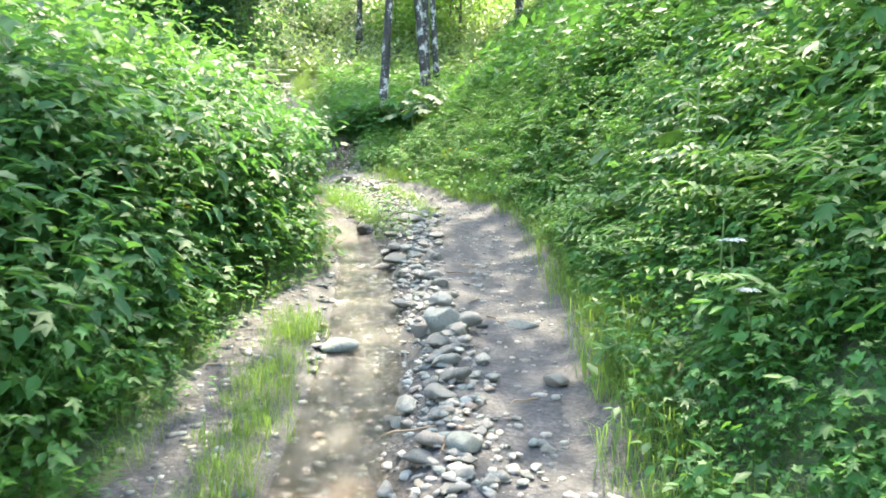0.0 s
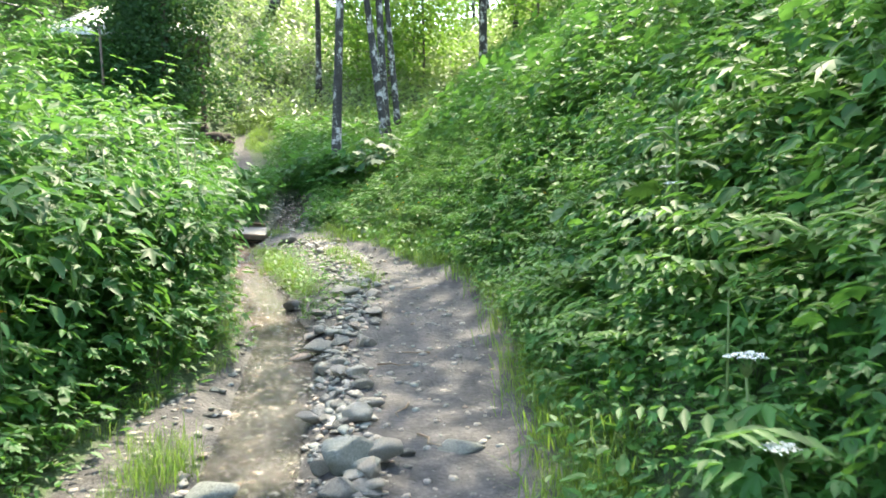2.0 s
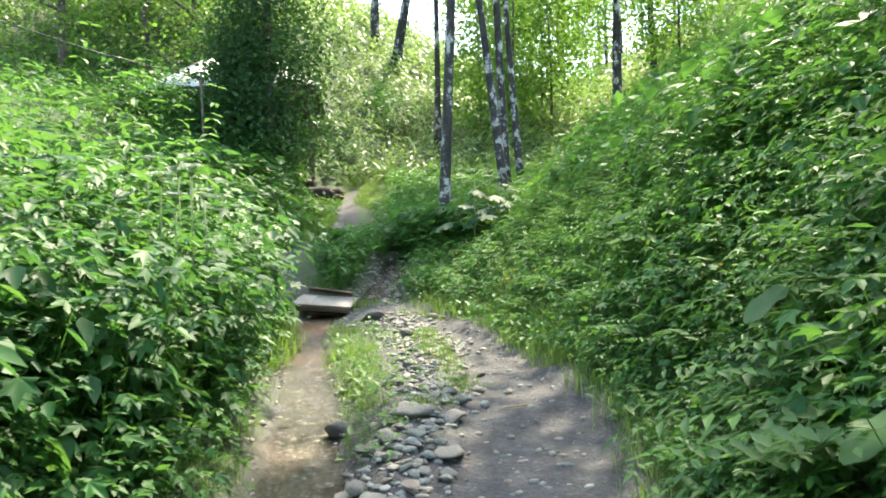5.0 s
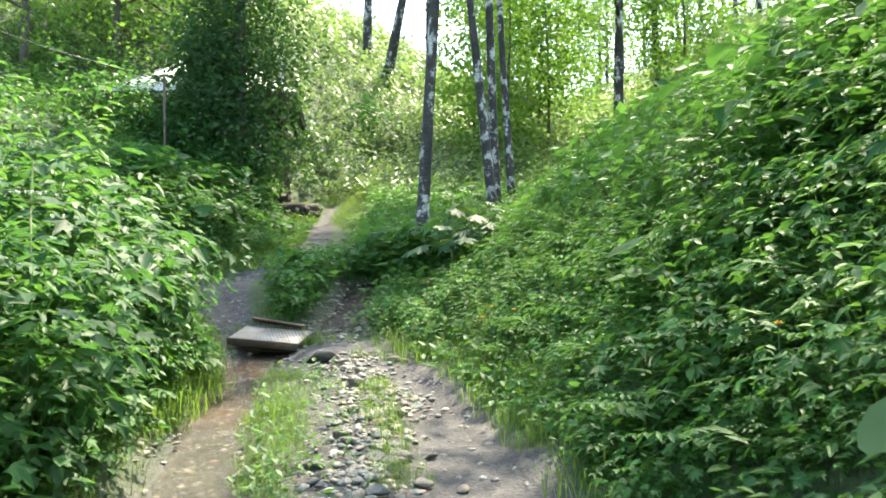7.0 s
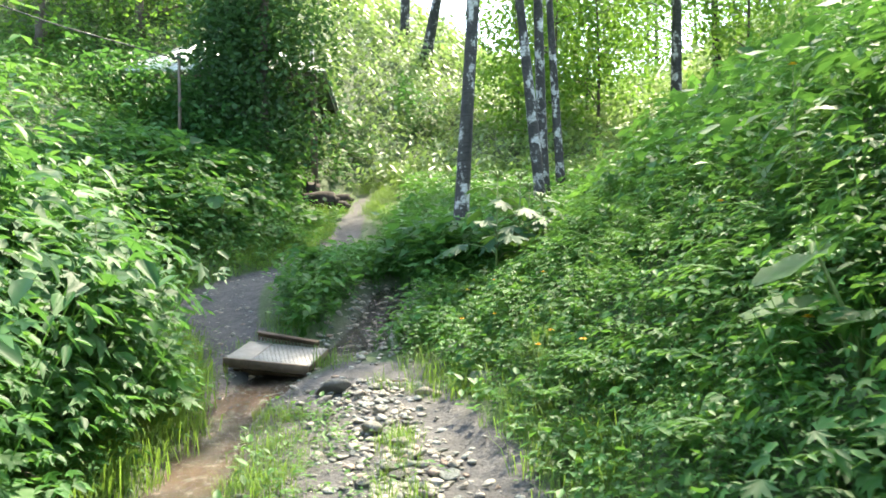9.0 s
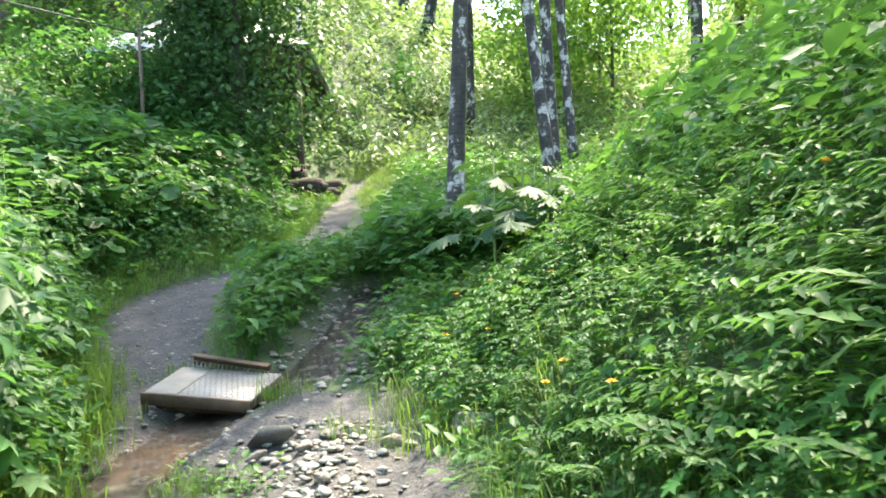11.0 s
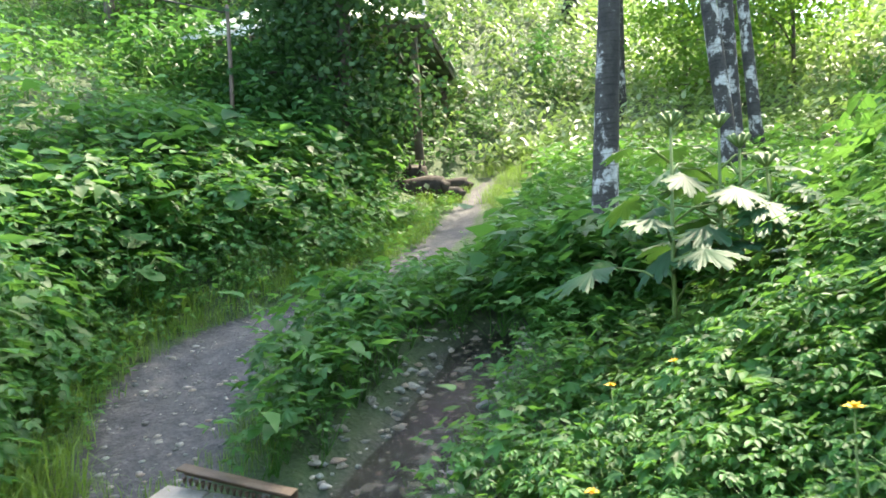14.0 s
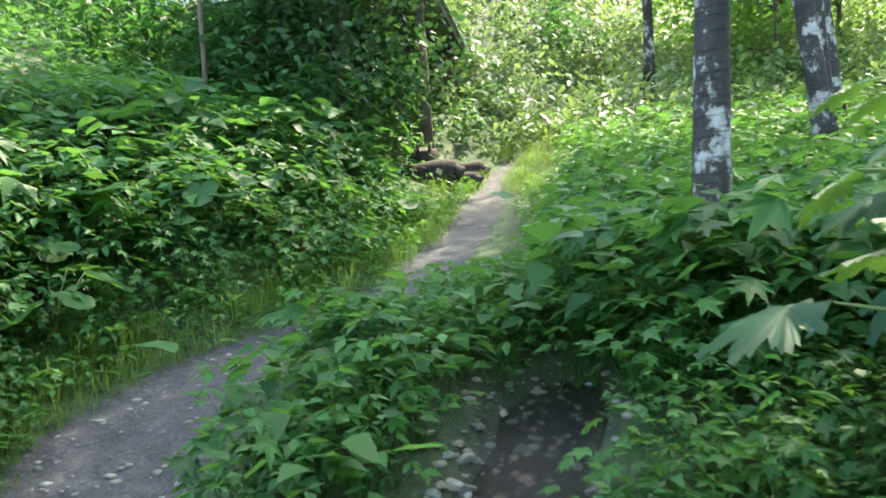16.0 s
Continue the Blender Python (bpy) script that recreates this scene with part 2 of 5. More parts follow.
def tube(points, radii, seg=8, cap=True):
    P, R = np.asarray(points, float), np.asarray(radii, float)
    d = np.gradient(P, axis=0)
    d /= np.linalg.norm(d, axis=1)[:, None] + 1e-9
    ref = np.array([1.0, 0.13, 0.0]) if abs(d[0][0]) < 0.9 else np.array([0.0, 1.0, 0.1])
    u = np.cross(d, ref)
    u /= np.linalg.norm(u, axis=1)[:, None]
    w = np.cross(d, u)
    a = np.arange(seg) * 2 * np.pi / seg
    V = (P[:, None] + R[:, None, None] * (np.cos(a)[None, :, None] * u[:, None] + np.sin(a)[None, :, None] * w[:, None])).reshape(-1, 3)
    T = []
    for i in range(len(P) - 1):
        for j in range(seg):
            p, q = i * seg + j, i * seg + (j + 1) % seg
            T += [(p, q, q + seg), (p, q + seg, p + seg)]
    if cap:
        n = len(P) - 1
        T += [(0, j + 1, j) for j in range(1, seg - 1)] + [(n * seg, n * seg + j, n * seg + j + 1) for j in range(1, seg - 1)]
    return V, np.array(T)


def box(cx, cy, cz, sx, sy, sz, b=0.006):
    """A box with chamfered edges, its middle at the given place."""
    bm = bmesh.new()
    bmesh.ops.create_cube(bm, size=1, matrix=Matrix.Translation((cx, cy, cz)) @ Matrix.Diagonal((sx, sy, sz, 1)))
    bmesh.ops.bevel(bm, geom=bm.edges[:], offset=min(b, sx / 3, sy / 3, sz / 3), segments=1, affect="EDGES")
    bmesh.ops.triangulate(bm, faces=bm.faces[:])
    V = np.array([v.co[:] for v in bm.verts])
    T = np.array([[v.index for v in f.verts] for f in bm.faces])
    bm.free()
    return V, T


def turned(VT, m):
    V, T = VT
    A = np.array(m)
    return V @ A[:3, :3].T + A[:3, 3], T


# ---- the lie of the land ----
FLOOR_Y = [-60, -5, 0, 3.9, 6.2, 8.2, 9.8, 11.1, 12, 13.2, 14.2, 14.9, 22.1, 24.5, 30, 40, 60, 120, 400]
FLOOR_Z = [-4, -0.45, 0, 0.40, 0.58, 0.82, 0.90, 0.95, 1.06, 1.25, 1.5, 1.7, 3.12, 3.9, 5.7, 8.6, 10.2, 12, 13]
RIGHT_Y = [-60, -4, 0, 3, 4, 5.8, 7.2, 7.8, 8.6, 9.5, 10.1, 11.5, 12.4, 13.2, 14.5, 16, 18, 22, 30, 60, 400]
RIGHT_X = [1.5, 0.54, 0.55, 0.58, 0.64, 0.71, 0.68, 0.63, 0.42, 0.14, 0.0, -0.66, -0.92, -1.1, -0.95, -0.5, 0.2, 0.9, 1.5, 3, 3]
LEFT_Y = [-60, -4, 3.2, 5.2, 6.4, 7.5, 8.8, 10, 11.2, 11.8, 12.4, 13.4, 13.85, 14.7, 15.3, 16.3, 17.2, 18.9, 20.5, 22.5, 26, 32, 45, 400]
LEFT_X = [-2, -1.25, -1.22, -1.25, -0.95, -0.92, -1.33, -1.76, -2.1, -2.45, -2.8, -3.4, -3.72, -4.13, -4.1, -3.75, -3.62, -3.85, -4.25, -4.75, -4.0, -2.6, -1, -1]
PATH_Y = [-60, 0, 3, 5.8, 7.5, 8.6, 9.6, 10.6, 11.6, 12.4]
PATH_X = [0.3, 0.34, 0.36, 0.42, 0.38, 0.12, -0.15, -0.50, -0.95, -1.25]
UP_Y = [12.6, 13.0, 13.5, 14.1, 14.65, 15.4, 16.3, 17.2, 18.9, 20.5, 22.5, 25]
UP_X = [-2.7, -2.85, -3.02, -3.4, -3.62, -3.75, -3.40, -3.25, -3.48, -3.85, -4.30, -4.4]
STREAM_Y = [-60, 3, 4.5, 5.5, 6.8, 7.8, 8.8, 10, 11.2, 12, 12.6, 13.0, 13.4, 14.3, 14.9, 16, 18, 26, 400]
STREAM_X = [-0.4, -0.4, -0.42, -0.5, -0.62, -0.95, -1.2, -1.6, -1.95, -2.15, -2.15, -1.95, -1.72, -1.74, -1.78, -1.75, -1.6, -1.0, -1]
EYE_Y = [-60, 0, 2.4, 4, 5, 6.4, 9.2, 10.5, 11.8, 12.2, 12.5]
EYE_X = [0, 0, 0.6, 0.6, 0.53, 0.36, 0.1, -0.35, -0.85, -1.0, -40]


def waves(x, y, s, k=0.0):
    return (np.sin(x * 1.7 * s + k) * np.cos(y * 1.3 * s + 1.1 + k) + 0.6 * np.sin(x * 3.1 * s - y * 2.3 * s + 2 + k)
            + 0.4 * np.cos(x * 5.3 * s + y * 4.1 * s + 0.5 * k)) / 2.0


def bank(d, near, first, slope, cap):
    up = np.where(d < near, d * first, near * first + (d - near) * slope)
    return cap * (1 - np.exp(-np.maximum(up, 0) / cap))


def land(x, y):
    """Height of the ground, its share of bare trail and of stream bed."""
    x, y = np.asarray(x, float), np.asarray(y, float)
    base = np.interp(y, FLOOR_Y, FLOOR_Z)
    dr, dl = x - np.interp(y, RIGHT_Y, RIGHT_X), np.interp(y, LEFT_Y, LEFT_X) - x
    rs = np.interp(y, [0, 9, 11.5, 14, 18, 26, 40], [0.95, 0.95, 0.80, 0.60, 0.65, 0.7, 0.5])
    ls = np.interp(y, [0, 8, 14, 21, 26, 40], [0.42, 0.45, 0.50, 0.50, 0.70, 0.72])
    z = base + bank(dr, 0.45, 0.30, rs, 13) + bank(dl, 0.3, 0.35, ls, 24)
    ds = np.abs(x - np.interp(y, STREAM_Y, STREAM_X))
    bed = np.clip(1.3 - ds / np.interp(y, [7, 10, 11, 12.8, 13.4], [0.36, 0.33, 0.28, 0.30, 0.30]), 0, 1) * np.clip((15.6 - y) / 0.7, 0, 1)
    bed = bed * bed * (3 - 2 * bed)
    z = z - 0.10 * bed
    island = np.exp(-((y - 14.6) / 1.3) ** 2 - ((x + 2.4) / 0.45) ** 2) * 0.10
    ridge = np.exp(-((x - np.interp(y, [0, 4.5, 6.7, 8.3, 10.5, 11.8], [0.05, 0.0, -0.25, -0.25, -0.6, -1.1])) / 0.22) ** 2) * 0.05 * np.clip((12.3 - y) / 0.6, 0, 1)
    z = z + island + ridge - 0.05 * np.exp(-((x + 2.22) / 0.30) ** 2 - ((y - 12.62) / 0.22) ** 2)
    dp = np.abs(x - np.interp(y, PATH_Y, PATH_X))
    trail = np.clip((np.interp(y, [2, 5], [0.47, 0.60]) - dp) / 0.22, 0, 1) * np.clip((13.2 - y) / 0.6, 0, 1)
    floor_all = np.clip(0.5 - np.maximum(dr, dl) / 0.16, 0, 1) * np.clip((12.9 - y) / 0.6, 0, 1) * 0.85
    du = np.abs(x - np.interp(y, UP_Y, UP_X))
    upw = np.interp(y, [12.6, 13.5, 14.6, 15.4, 17, 20, 22, 25], [0.5, 0.46, 0.50, 0.36, 0.26, 0.22, 0.18, 0.06])
    upper = np.clip((upw - du) / 0.14 + 0.5, 0, 1) * np.clip((y - 12.3) / 0.5, 0, 1) * np.clip((24 - y) / 1.5, 0, 1)
    trail = np.clip(np.maximum(np.maximum(trail, floor_all), upper), 0, 1)
    rough = np.where(np.maximum(dr, dl) > 0.1, 1.0, 0.25)
    z = z + waves(x, y, 1.0) * 0.07 * rough + waves(x, y, 4.0, 1.3) * 0.02 - 0.03 * upper
    far = np.clip((np.hypot(x, y - 8) - 40) / 60, 0, 1)
    z = z + far * waves(x, y, 0.05, 3) * 4
    return z, trail, bed


def height(x, y):
    return land(x, y)[0]


def spaced(lo, a, b, hi, step, grow):
    mid = list(np.arange(a, b, step))
    up, s = [b], step
    while up[-1] < hi:
        s *= grow
        up.append(up[-1] + s)
    dn, s = [a - step], step
    while dn[-1] > lo:
        s *= grow
        dn.append(dn[-1] - s)
    return np.array(dn[::-1] + mid + up)


gx, gy = spaced(-420, -4.4, 0.9, 420, 0.07, 1.12), spaced(-420, 1.8, 15.5, 420, 0.08, 1.10)
XX, YY = np.meshgrid(gx, gy)
ZZ, TR, BED = land(XX, YY)
nx, ny = len(gx), len(gy)
I = np.arange(nx * ny).reshape(ny, nx)
a, b, c, d = I[:-1, :-1].ravel(), I[:-1, 1:].ravel(), I[1:, 1:].ravel(), I[1:, :-1].ravel()
gm = smooth(tri_mesh("ground", np.stack([XX.ravel(), YY.ravel(), ZZ.ravel()], 1),
                     np.concatenate([np.stack([a, b, c], 1), np.stack([a, c, d], 1)]), M_GROUND))
RUST = BED * np.clip(np.exp(-((YY - 12.1) / 0.35) ** 2) + 0.25 * np.exp(-((YY - 7.6) / 0.4) ** 2) + 0.8 * np.exp(-((YY - 2.7) / 0.3) ** 2) + 0.4 * np.exp(-((YY - 10.6) / 0.4) ** 2), 0, 1)
for key, val in (("trail", TR), ("bed", BED), ("rust", RUST)):
    gm.attributes.new(key, "FLOAT", "POINT").data.foreach_set("value", val.ravel().astype(np.float32))
tagged(new("ground", gm), "brown soil and packed gravel trail in a wooded gully", "ground", kind="structure")

# water of the brook
sy = np.arange(-2, 15.3, 0.06)
sx = np.interp(sy, STREAM_Y, STREAM_X)
sx = np.convolve(np.pad(sx, 6, "edge"), np.ones(13) / 13, "valid")
cols = np.linspace(-0.24, 0.24, 7)
WX, WY = sx[:, None] + cols[None, :], np.repeat(sy[:, None], 7, 1)
WZ = np.repeat((height(sx, sy) + 0.040)[:, None], 7, 1)
WZ = np.convolve(np.pad(WZ[:, 3], 8, "edge"), np.ones(17) / 17, "valid")[:, None] + 0 * WX
J = np.arange(WX.size).reshape(WX.shape)
a, b, c, d = J[:-1, :-1].ravel(), J[:-1, 1:].ravel(), J[1:, 1:].ravel(), J[1:, :-1].ravel()
wm = smooth(tri_mesh("water", np.stack([WX.ravel(), WY.ravel(), WZ.ravel()], 1), np.concatenate([np.stack([a, b, c], 1), np.stack([a, c, d], 1)]), M_WATER))
water = tagged(new("water", wm), "shallow clear brook water over orange silt and gravel", "water", kind="structure")
water.visible_shadow = False

# ---- leaves and plants as templates ----
def leaf_simple(w=0.28):
    """A pointed oval leaf, folded along its midrib."""
    V = np.array([[0, 0, 0], [w * 0.92, 0.27, 0.06], [w * 0.80, 0.62, 0.02], [0, 1, -0.16], [-w * 0.80, 0.62, 0.02], [-w * 0.92, 0.27, 0.06]])
    return V, np.array([[0, 1, 2], [0, 2, 3], [0, 3, 4], [0, 4, 5]])


def leaf_flat(w=0.3):
    V = np.array([[0, 0, 0], [-w, 0.45, 0.04], [0, 1, -0.1], [w, 0.45, 0.04]])
    return V, np.array([[0, 2, 1], [0, 3, 2]])


def leaf_lobed(lobes=5, cut=0.55, toothed=True):
    """A palmate leaf: pointed lobes, each with a pair of teeth, drooping towards the rim."""
    ang = np.linspace(-118, 118, lobes)
    rim = []
    for i, g in enumerate(ang):
        r = 1.0 - 0.34 * abs(g) / 118
        w = 118 / (lobes - 1)
        if toothed:
            rim += [(g - 0.40 * w, 0.70 * r), (g, r), (g + 0.40 * w, 0.70 * r)]
        else:
            rim.append((g, r))
        if i < lobes - 1:
            rim.append((g + w, cut))
    V = [[0, 0.02, 0]]
    for g, r in rim:
        V.append([0.66 * r * math.sin(radians(g)), 0.30 + 0.70 * r * math.cos(radians(g)), 0.06 - 0.17 * r * r])
    return np.array(V), np.array([[0, i + 1, i] for i in range(1, len(V) - 1)])


def leaf_heart(n=14):
    V = [[0, 0, 0.0], [0, 0.35, -0.05]]
    for i in range(n):
        g = radians(-158 + 316 * i / (n - 1))
        r = 0.42 + 0.26 * max(0, math.cos(g)) ** 2 - 0.03 * (i % 2)
        V.append([r * math.sin(g) * 1.05, 0.32 + r * math.cos(g), -0.10 * r + 0.08 * abs(math.sin(g)) + 0.03 * math.sin(i * 2.3)])
    m = len(V)
    T = [[1, i + 1, i] for i in range(2, m - 1)] + [[0, 1, 2], [0, m - 1, 1]]
    return np.array(V), np.array(T)


def placed(leaf, at, yaw, pitch, size, roll=0.0):
    """A leaf that grows from a point, outwards along yaw, raised by pitch (degrees)."""
    m = pose(*at, 0, 0, yaw) @ pose(0, 0, 0, pitch, 0, 0) @ pose(0, 0, 0, 0, roll, 0) @ Matrix.Diagonal((size, size, size, 1))
    return turned(leaf, m)


def stalk(a, b, r=0.004):
    a, b = np.array(a, float), np.array(b, float)
    s = np.array([r, 0, 0])
    w = np.array([0, r, 0])
    V = np.array([a - s, a + s, b, a - w, a + w])
    return V, np.array([[0, 1, 2], [3, 4, 2]])


LOBED, LOBED7, LOBED3, SIMPLE, OVATE, FLAT, HEART = leaf_lobed(5, 0.42), leaf_lobed(7, 0.46, False), leaf_lobed(5, 0.42, False), leaf_simple(0.17), leaf_simple(0.27), leaf_flat(0.24), leaf_heart()
TRIFID = leaf_lobed(3, 0.46, False)
BROAD = leaf_simple(0.30)
R = random.Random(11)


def nettle(h=0.9, size=0.09):
    out = []
    lx, ly = R.uniform(-0.15, 0.15), R.uniform(-0.15, 0.15)
    out.append(stalk((0, 0, 0), (lx * h, ly * h, h), 0.006))
    n = int(h / 0.085)
    for i in range(2, n + 1):
        f = i / n
        z = h * f
        for k in (0, 180):
            out.append(placed(OVATE if i % 3 else SIMPLE, (lx * h * f * f, ly * h * f * f, z), i * 90 + k + R.uniform(-25, 25), R.uniform(-32, 14), size * R.uniform(0.75, 1.4) * (1.15 - 0.5 * f ** 3), R.uniform(-15, 15)))
    return joined(out)


def lobed_herb(h=0.5, size=0.14, n=14, cheap=False):
    out = []
    for i in range(n):
        g = R.uniform(0, 360)
        rr = R.uniform(0.05, 0.28) * h / 0.5
        z = h * R.uniform(0.45, 1.0)
        at = (rr * math.cos(radians(g)), rr * math.sin(radians(g)), z)
        if not cheap or i % 4 == 0:
            out.append(stalk((0, 0, 0), at, 0.004))
        out.append(placed(TRIFID if cheap else LOBED3 if R.random() < 0.62 else LOBED if R.random() < 0.8 else LOBED7, at, g - 90 + R.uniform(-40, 40), R.uniform(-40, 22), size * R.uniform(0.6, 1.3), R.uniform(-38, 38)))
    return joined(out)


def ternate_herb(h=0.5, size=0.09, n=11, cheap=False):
    out = []
    for i in range(n):
        g = R.uniform(0, 360)
        rr = R.uniform(0.04, 0.25)
        at = (rr * math.cos(radians(g)), rr * math.sin(radians(g)), h * R.uniform(0.4, 1.0))
        if not cheap or i % 4 == 0:
            out.append(stalk((0, 0, 0), at, 0.003))
        for k in (-62, 0, 62):
            out.append(placed(FLAT if cheap or k else OVATE, at, g - 90 + k, R.uniform(-38, 22), size * R.uniform(0.7, 1.3), R.uniform(-35, 35)))
    return joined(out)


def tiered_herb(h=0.5, size=0.10, n=6):
    """A stem with flat compound leaves in tiers, each of five broad pointed leaflets."""
    out = [stalk((0, 0, 0), (0.02, 0.01, h), 0.006)]
    for i in range(n):
        g = i * 137.5 + R.uniform(-25, 25)
        f = 0.5 + 0.5 * (i + 1) / n
        reach, dip = 0.16 * R.uniform(0.7, 1.3) * (1.3 - 0.5 * f), R.uniform(-26, 4)
        c, n_ = math.cos(radians(g)), math.sin(radians(g))
        root = (reach * c, reach * n_, h * f + 0.03)
        out.append(stalk((0.02 * f, 0.01 * f, h * f - 0.05), root, 0.004))
        s_ = size * R.uniform(0.75, 1.2) * (1.15 - 0.35 * f)
        tip = (root[0] + 0.55 * s_ * c, root[1] + 0.55 * s_ * n_, root[2] + 0.5 * s_ * math.sin(radians(dip)))
        for at, turn, k in ((tip, 0, 1.15), (tip, 58, 0.9), (tip, -58, 0.9), (root, 75, 0.85), (root, -75, 0.85)):
            out.append(placed(BROAD, at, g - 90 + turn + R.uniform(-8, 8), dip + R.uniform(-12, 8), s_ * k, R.uniform(-14, 14)))
    return joined(out)


def shrub(h=1.1, size=0.12):
    out = []
    for s in range(5):
        g = R.uniform(0, 360)
        reach = R.uniform(0.1, 0.4)
        for i in range(14):
            f = (i + 1.5) / 15
            at = (reach * f * f * math.cos(radians(g)), reach * f * f * math.sin(radians(g)), h * R.uniform(0.92, 1.0) * f)
            q = R.uniform(0, 360)
            off = 0.10 * R.uniform(0.5, 1.4)
            tip = (at[0] + off * math.cos(radians(q)), at[1] + off * math.sin(radians(q)), at[2] + 0.03)
            out.append(placed(LOBED3 if R.random() < 0.45 else OVATE if R.random() < 0.7 else SIMPLE, tip, q - 90, R.uniform(-38, 12), size * R.uniform(0.55, 1.3), R.uniform(-25, 25)))
        out.append(stalk((0, 0, 0), (reach * math.cos(radians(g)), reach * math.sin(radians(g)), h), 0.007))
    return joined(out)


def fern(n=7, length=0.65):
    out = []
    for k in range(n):
        g = k * 360 / n + R.uniform(-20, 20)
        c, s = math.cos(radians(g)), math.sin(radians(g))
        L = length * R.uniform(0.75, 1.15)
        for i in range(2, 12):
            f = i / 12
            r, z = L * f * 0.85, L * (0.95 * f - 0.55 * f * f)
            ls = 0.16 * (1 - f) ** 0.7 * (0.5 + min(1, f * 3) / 2) + 0.015
            for side in (-1, 1):
                out.append(placed(FLAT_NARROW, (r * c, r * s, z), g - 90 + side * 72, R.uniform(-15, 5), ls))
        out.append(placed(FLAT, (L * 0.8 * c, L * 0.8 * s, L * 0.39), g - 90, -10, 0.05))
    return joined(out)


FLAT_NARROW = leaf_flat(0.16)


def grass_tuft(n=30, h=0.15, spread=0.14):
    out = []
    for i in range(n):
        g, b = R.uniform(0, 6.28), R.uniform(0, 6.28)
        rad = spread * R.random() ** 0.5
        x, y = rad * math.cos(b), rad * math.sin(b)
        L = h * R.uniform(0.55, 1.2)
        bend = R.uniform(0.2, 1.1) * L
        c, s, w = math.cos(g), math.sin(g), 0.0016 * R.uniform(0.6, 1.7)
        p0, p1, p2 = (x, y, -0.01), (x + 0.3 * bend * c, y + 0.3 * bend * s, L * 0.62), (x + bend * c, y + bend * s, L * R.uniform(0.45, 1.0))
        V = np.array([[p0[0] - w * s, p0[1] + w * c, p0[2]], [p0[0] + w * s, p0[1] - w * c, p0[2]], [p1[0] - w * s, p1[1] + w * c, p1[2]], [p1[0] + w * s, p1[1] - w * c, p1[2]], p2])
        out.append((V, np.array([[0, 1, 3], [0, 3, 2], [2, 3, 4]])))
    return joined(out)


def low_herb(n=12, size=0.05, h=0.12):
    out = []
    for i in range(n):
        g = R.uniform(0, 360)
        rr = R.uniform(0.0, 0.14)
        out.append(placed(OVATE if i % 2 else FLAT, (rr * math.cos(radians(g)), rr * math.sin(radians(g)), h * R.uniform(0.1, 1)), g - 90 + R.uniform(-60, 60), R.uniform(-25, 40), size * R.uniform(0.7, 1.4)))
    return joined(out)


def hill_clump(n=20, size=0.10, h=0.6):
    out = []
    for i in range(n):
        g = R.uniform(0, 360)
        rr = R.uniform(0.0, 0.45)
        out.append(placed(FLAT, (rr * math.cos(radians(g)), rr * math.sin(radians(g)), h * R.uniform(0.2, 1)), g - 90 + R.uniform(-50, 50), R.uniform(-45, 10), size * R.uniform(0.6, 1.4), R.uniform(-25, 25)))
    return joined(out)


def scatter(name, templates, pts, scale, mat, label, category, lean=0.0):
    """One object out of many copies of some templates, each turned and sized at random, and leaning out over the gully by some degrees."""
    which = rng.integers(0, len(templates), len(pts))
    Vs, Ts, n = [], [], 0
    for k, (V, T) in enumerate(templates):
        P, S = pts[which == k], scale[which == k]
        if not len(P):
            continue
        g = rng.uniform(0, 2 * np.pi, len(P))
        C, N = np.cos(g) * S, np.sin(g) * S
        q = np.radians(lean * rng.uniform(0.3, 1.5, len(P))) * np.where(P[:, 0] > np.interp(P[:, 1], RIGHT_Y, RIGHT_X) - 0.3, -1, 1)
        out, up = C[:, None] * V[None, :, 0] - N[:, None] * V[None, :, 1], S[:, None] * V[None, :, 2]
        X = out * np.cos(q)[:, None] + up * np.sin(q)[:, None] + P[:, 0, None]
        Y = N[:, None] * V[None, :, 0] + C[:, None] * V[None, :, 1] + P[:, 1, None]
        Z = up * np.cos(q)[:, None] - out * np.sin(q)[:, None] + P[:, 2, None]
        Vs.append(np.stack([X, Y, Z], 2).reshape(-1, 3))
        Ts.append((T[None] + (np.arange(len(P)) * len(V))[:, None, None]).reshape(-1, 3) + n)
        n += len(P) * len(V)
    ob = new(name, tri_mesh(name, np.concatenate(Vs), np.concatenate(Ts), mat))
    return tagged(ob, label, category, kind="stuff")


def spots(n, x0, x1, y0, y1, keep):
    """Points on the ground in a stretch of the plan, kept with the chance that keep gives."""
    x, y = rng.uniform(x0, x1, n), rng.uniform(y0, y1, n)
    z, trail, bed = land(x, y)
    dr, dl = x - np.interp(y, RIGHT_Y, RIGHT_X), np.interp(y, LEFT_Y, LEFT_X) - x
    eye = np.abs(x - np.interp(y, EYE_Y, EYE_X))
    ok = rng.random(n) < keep(x, y, dr, dl, trail, bed, eye)
    return np.stack([x, y, z], 1)[ok]


# the undergrowth, bank by bank
def on_right(lo, hi, ymin=-1, ymax=60, clear=0.55):
    return lambda x, y, dr, dl, tr, bed, eye: ((dr > lo) & (dr < hi) & (tr < 0.3) & (bed < 0.2) & (eye > clear)).astype(float)


def on_left(lo, hi, clear=0.5):
    return lambda x, y, dr, dl, tr, bed, eye: ((dl > lo) & (dl < hi) & (tr < 0.3) & (bed < 0.2) & (eye > clear)).astype(float)


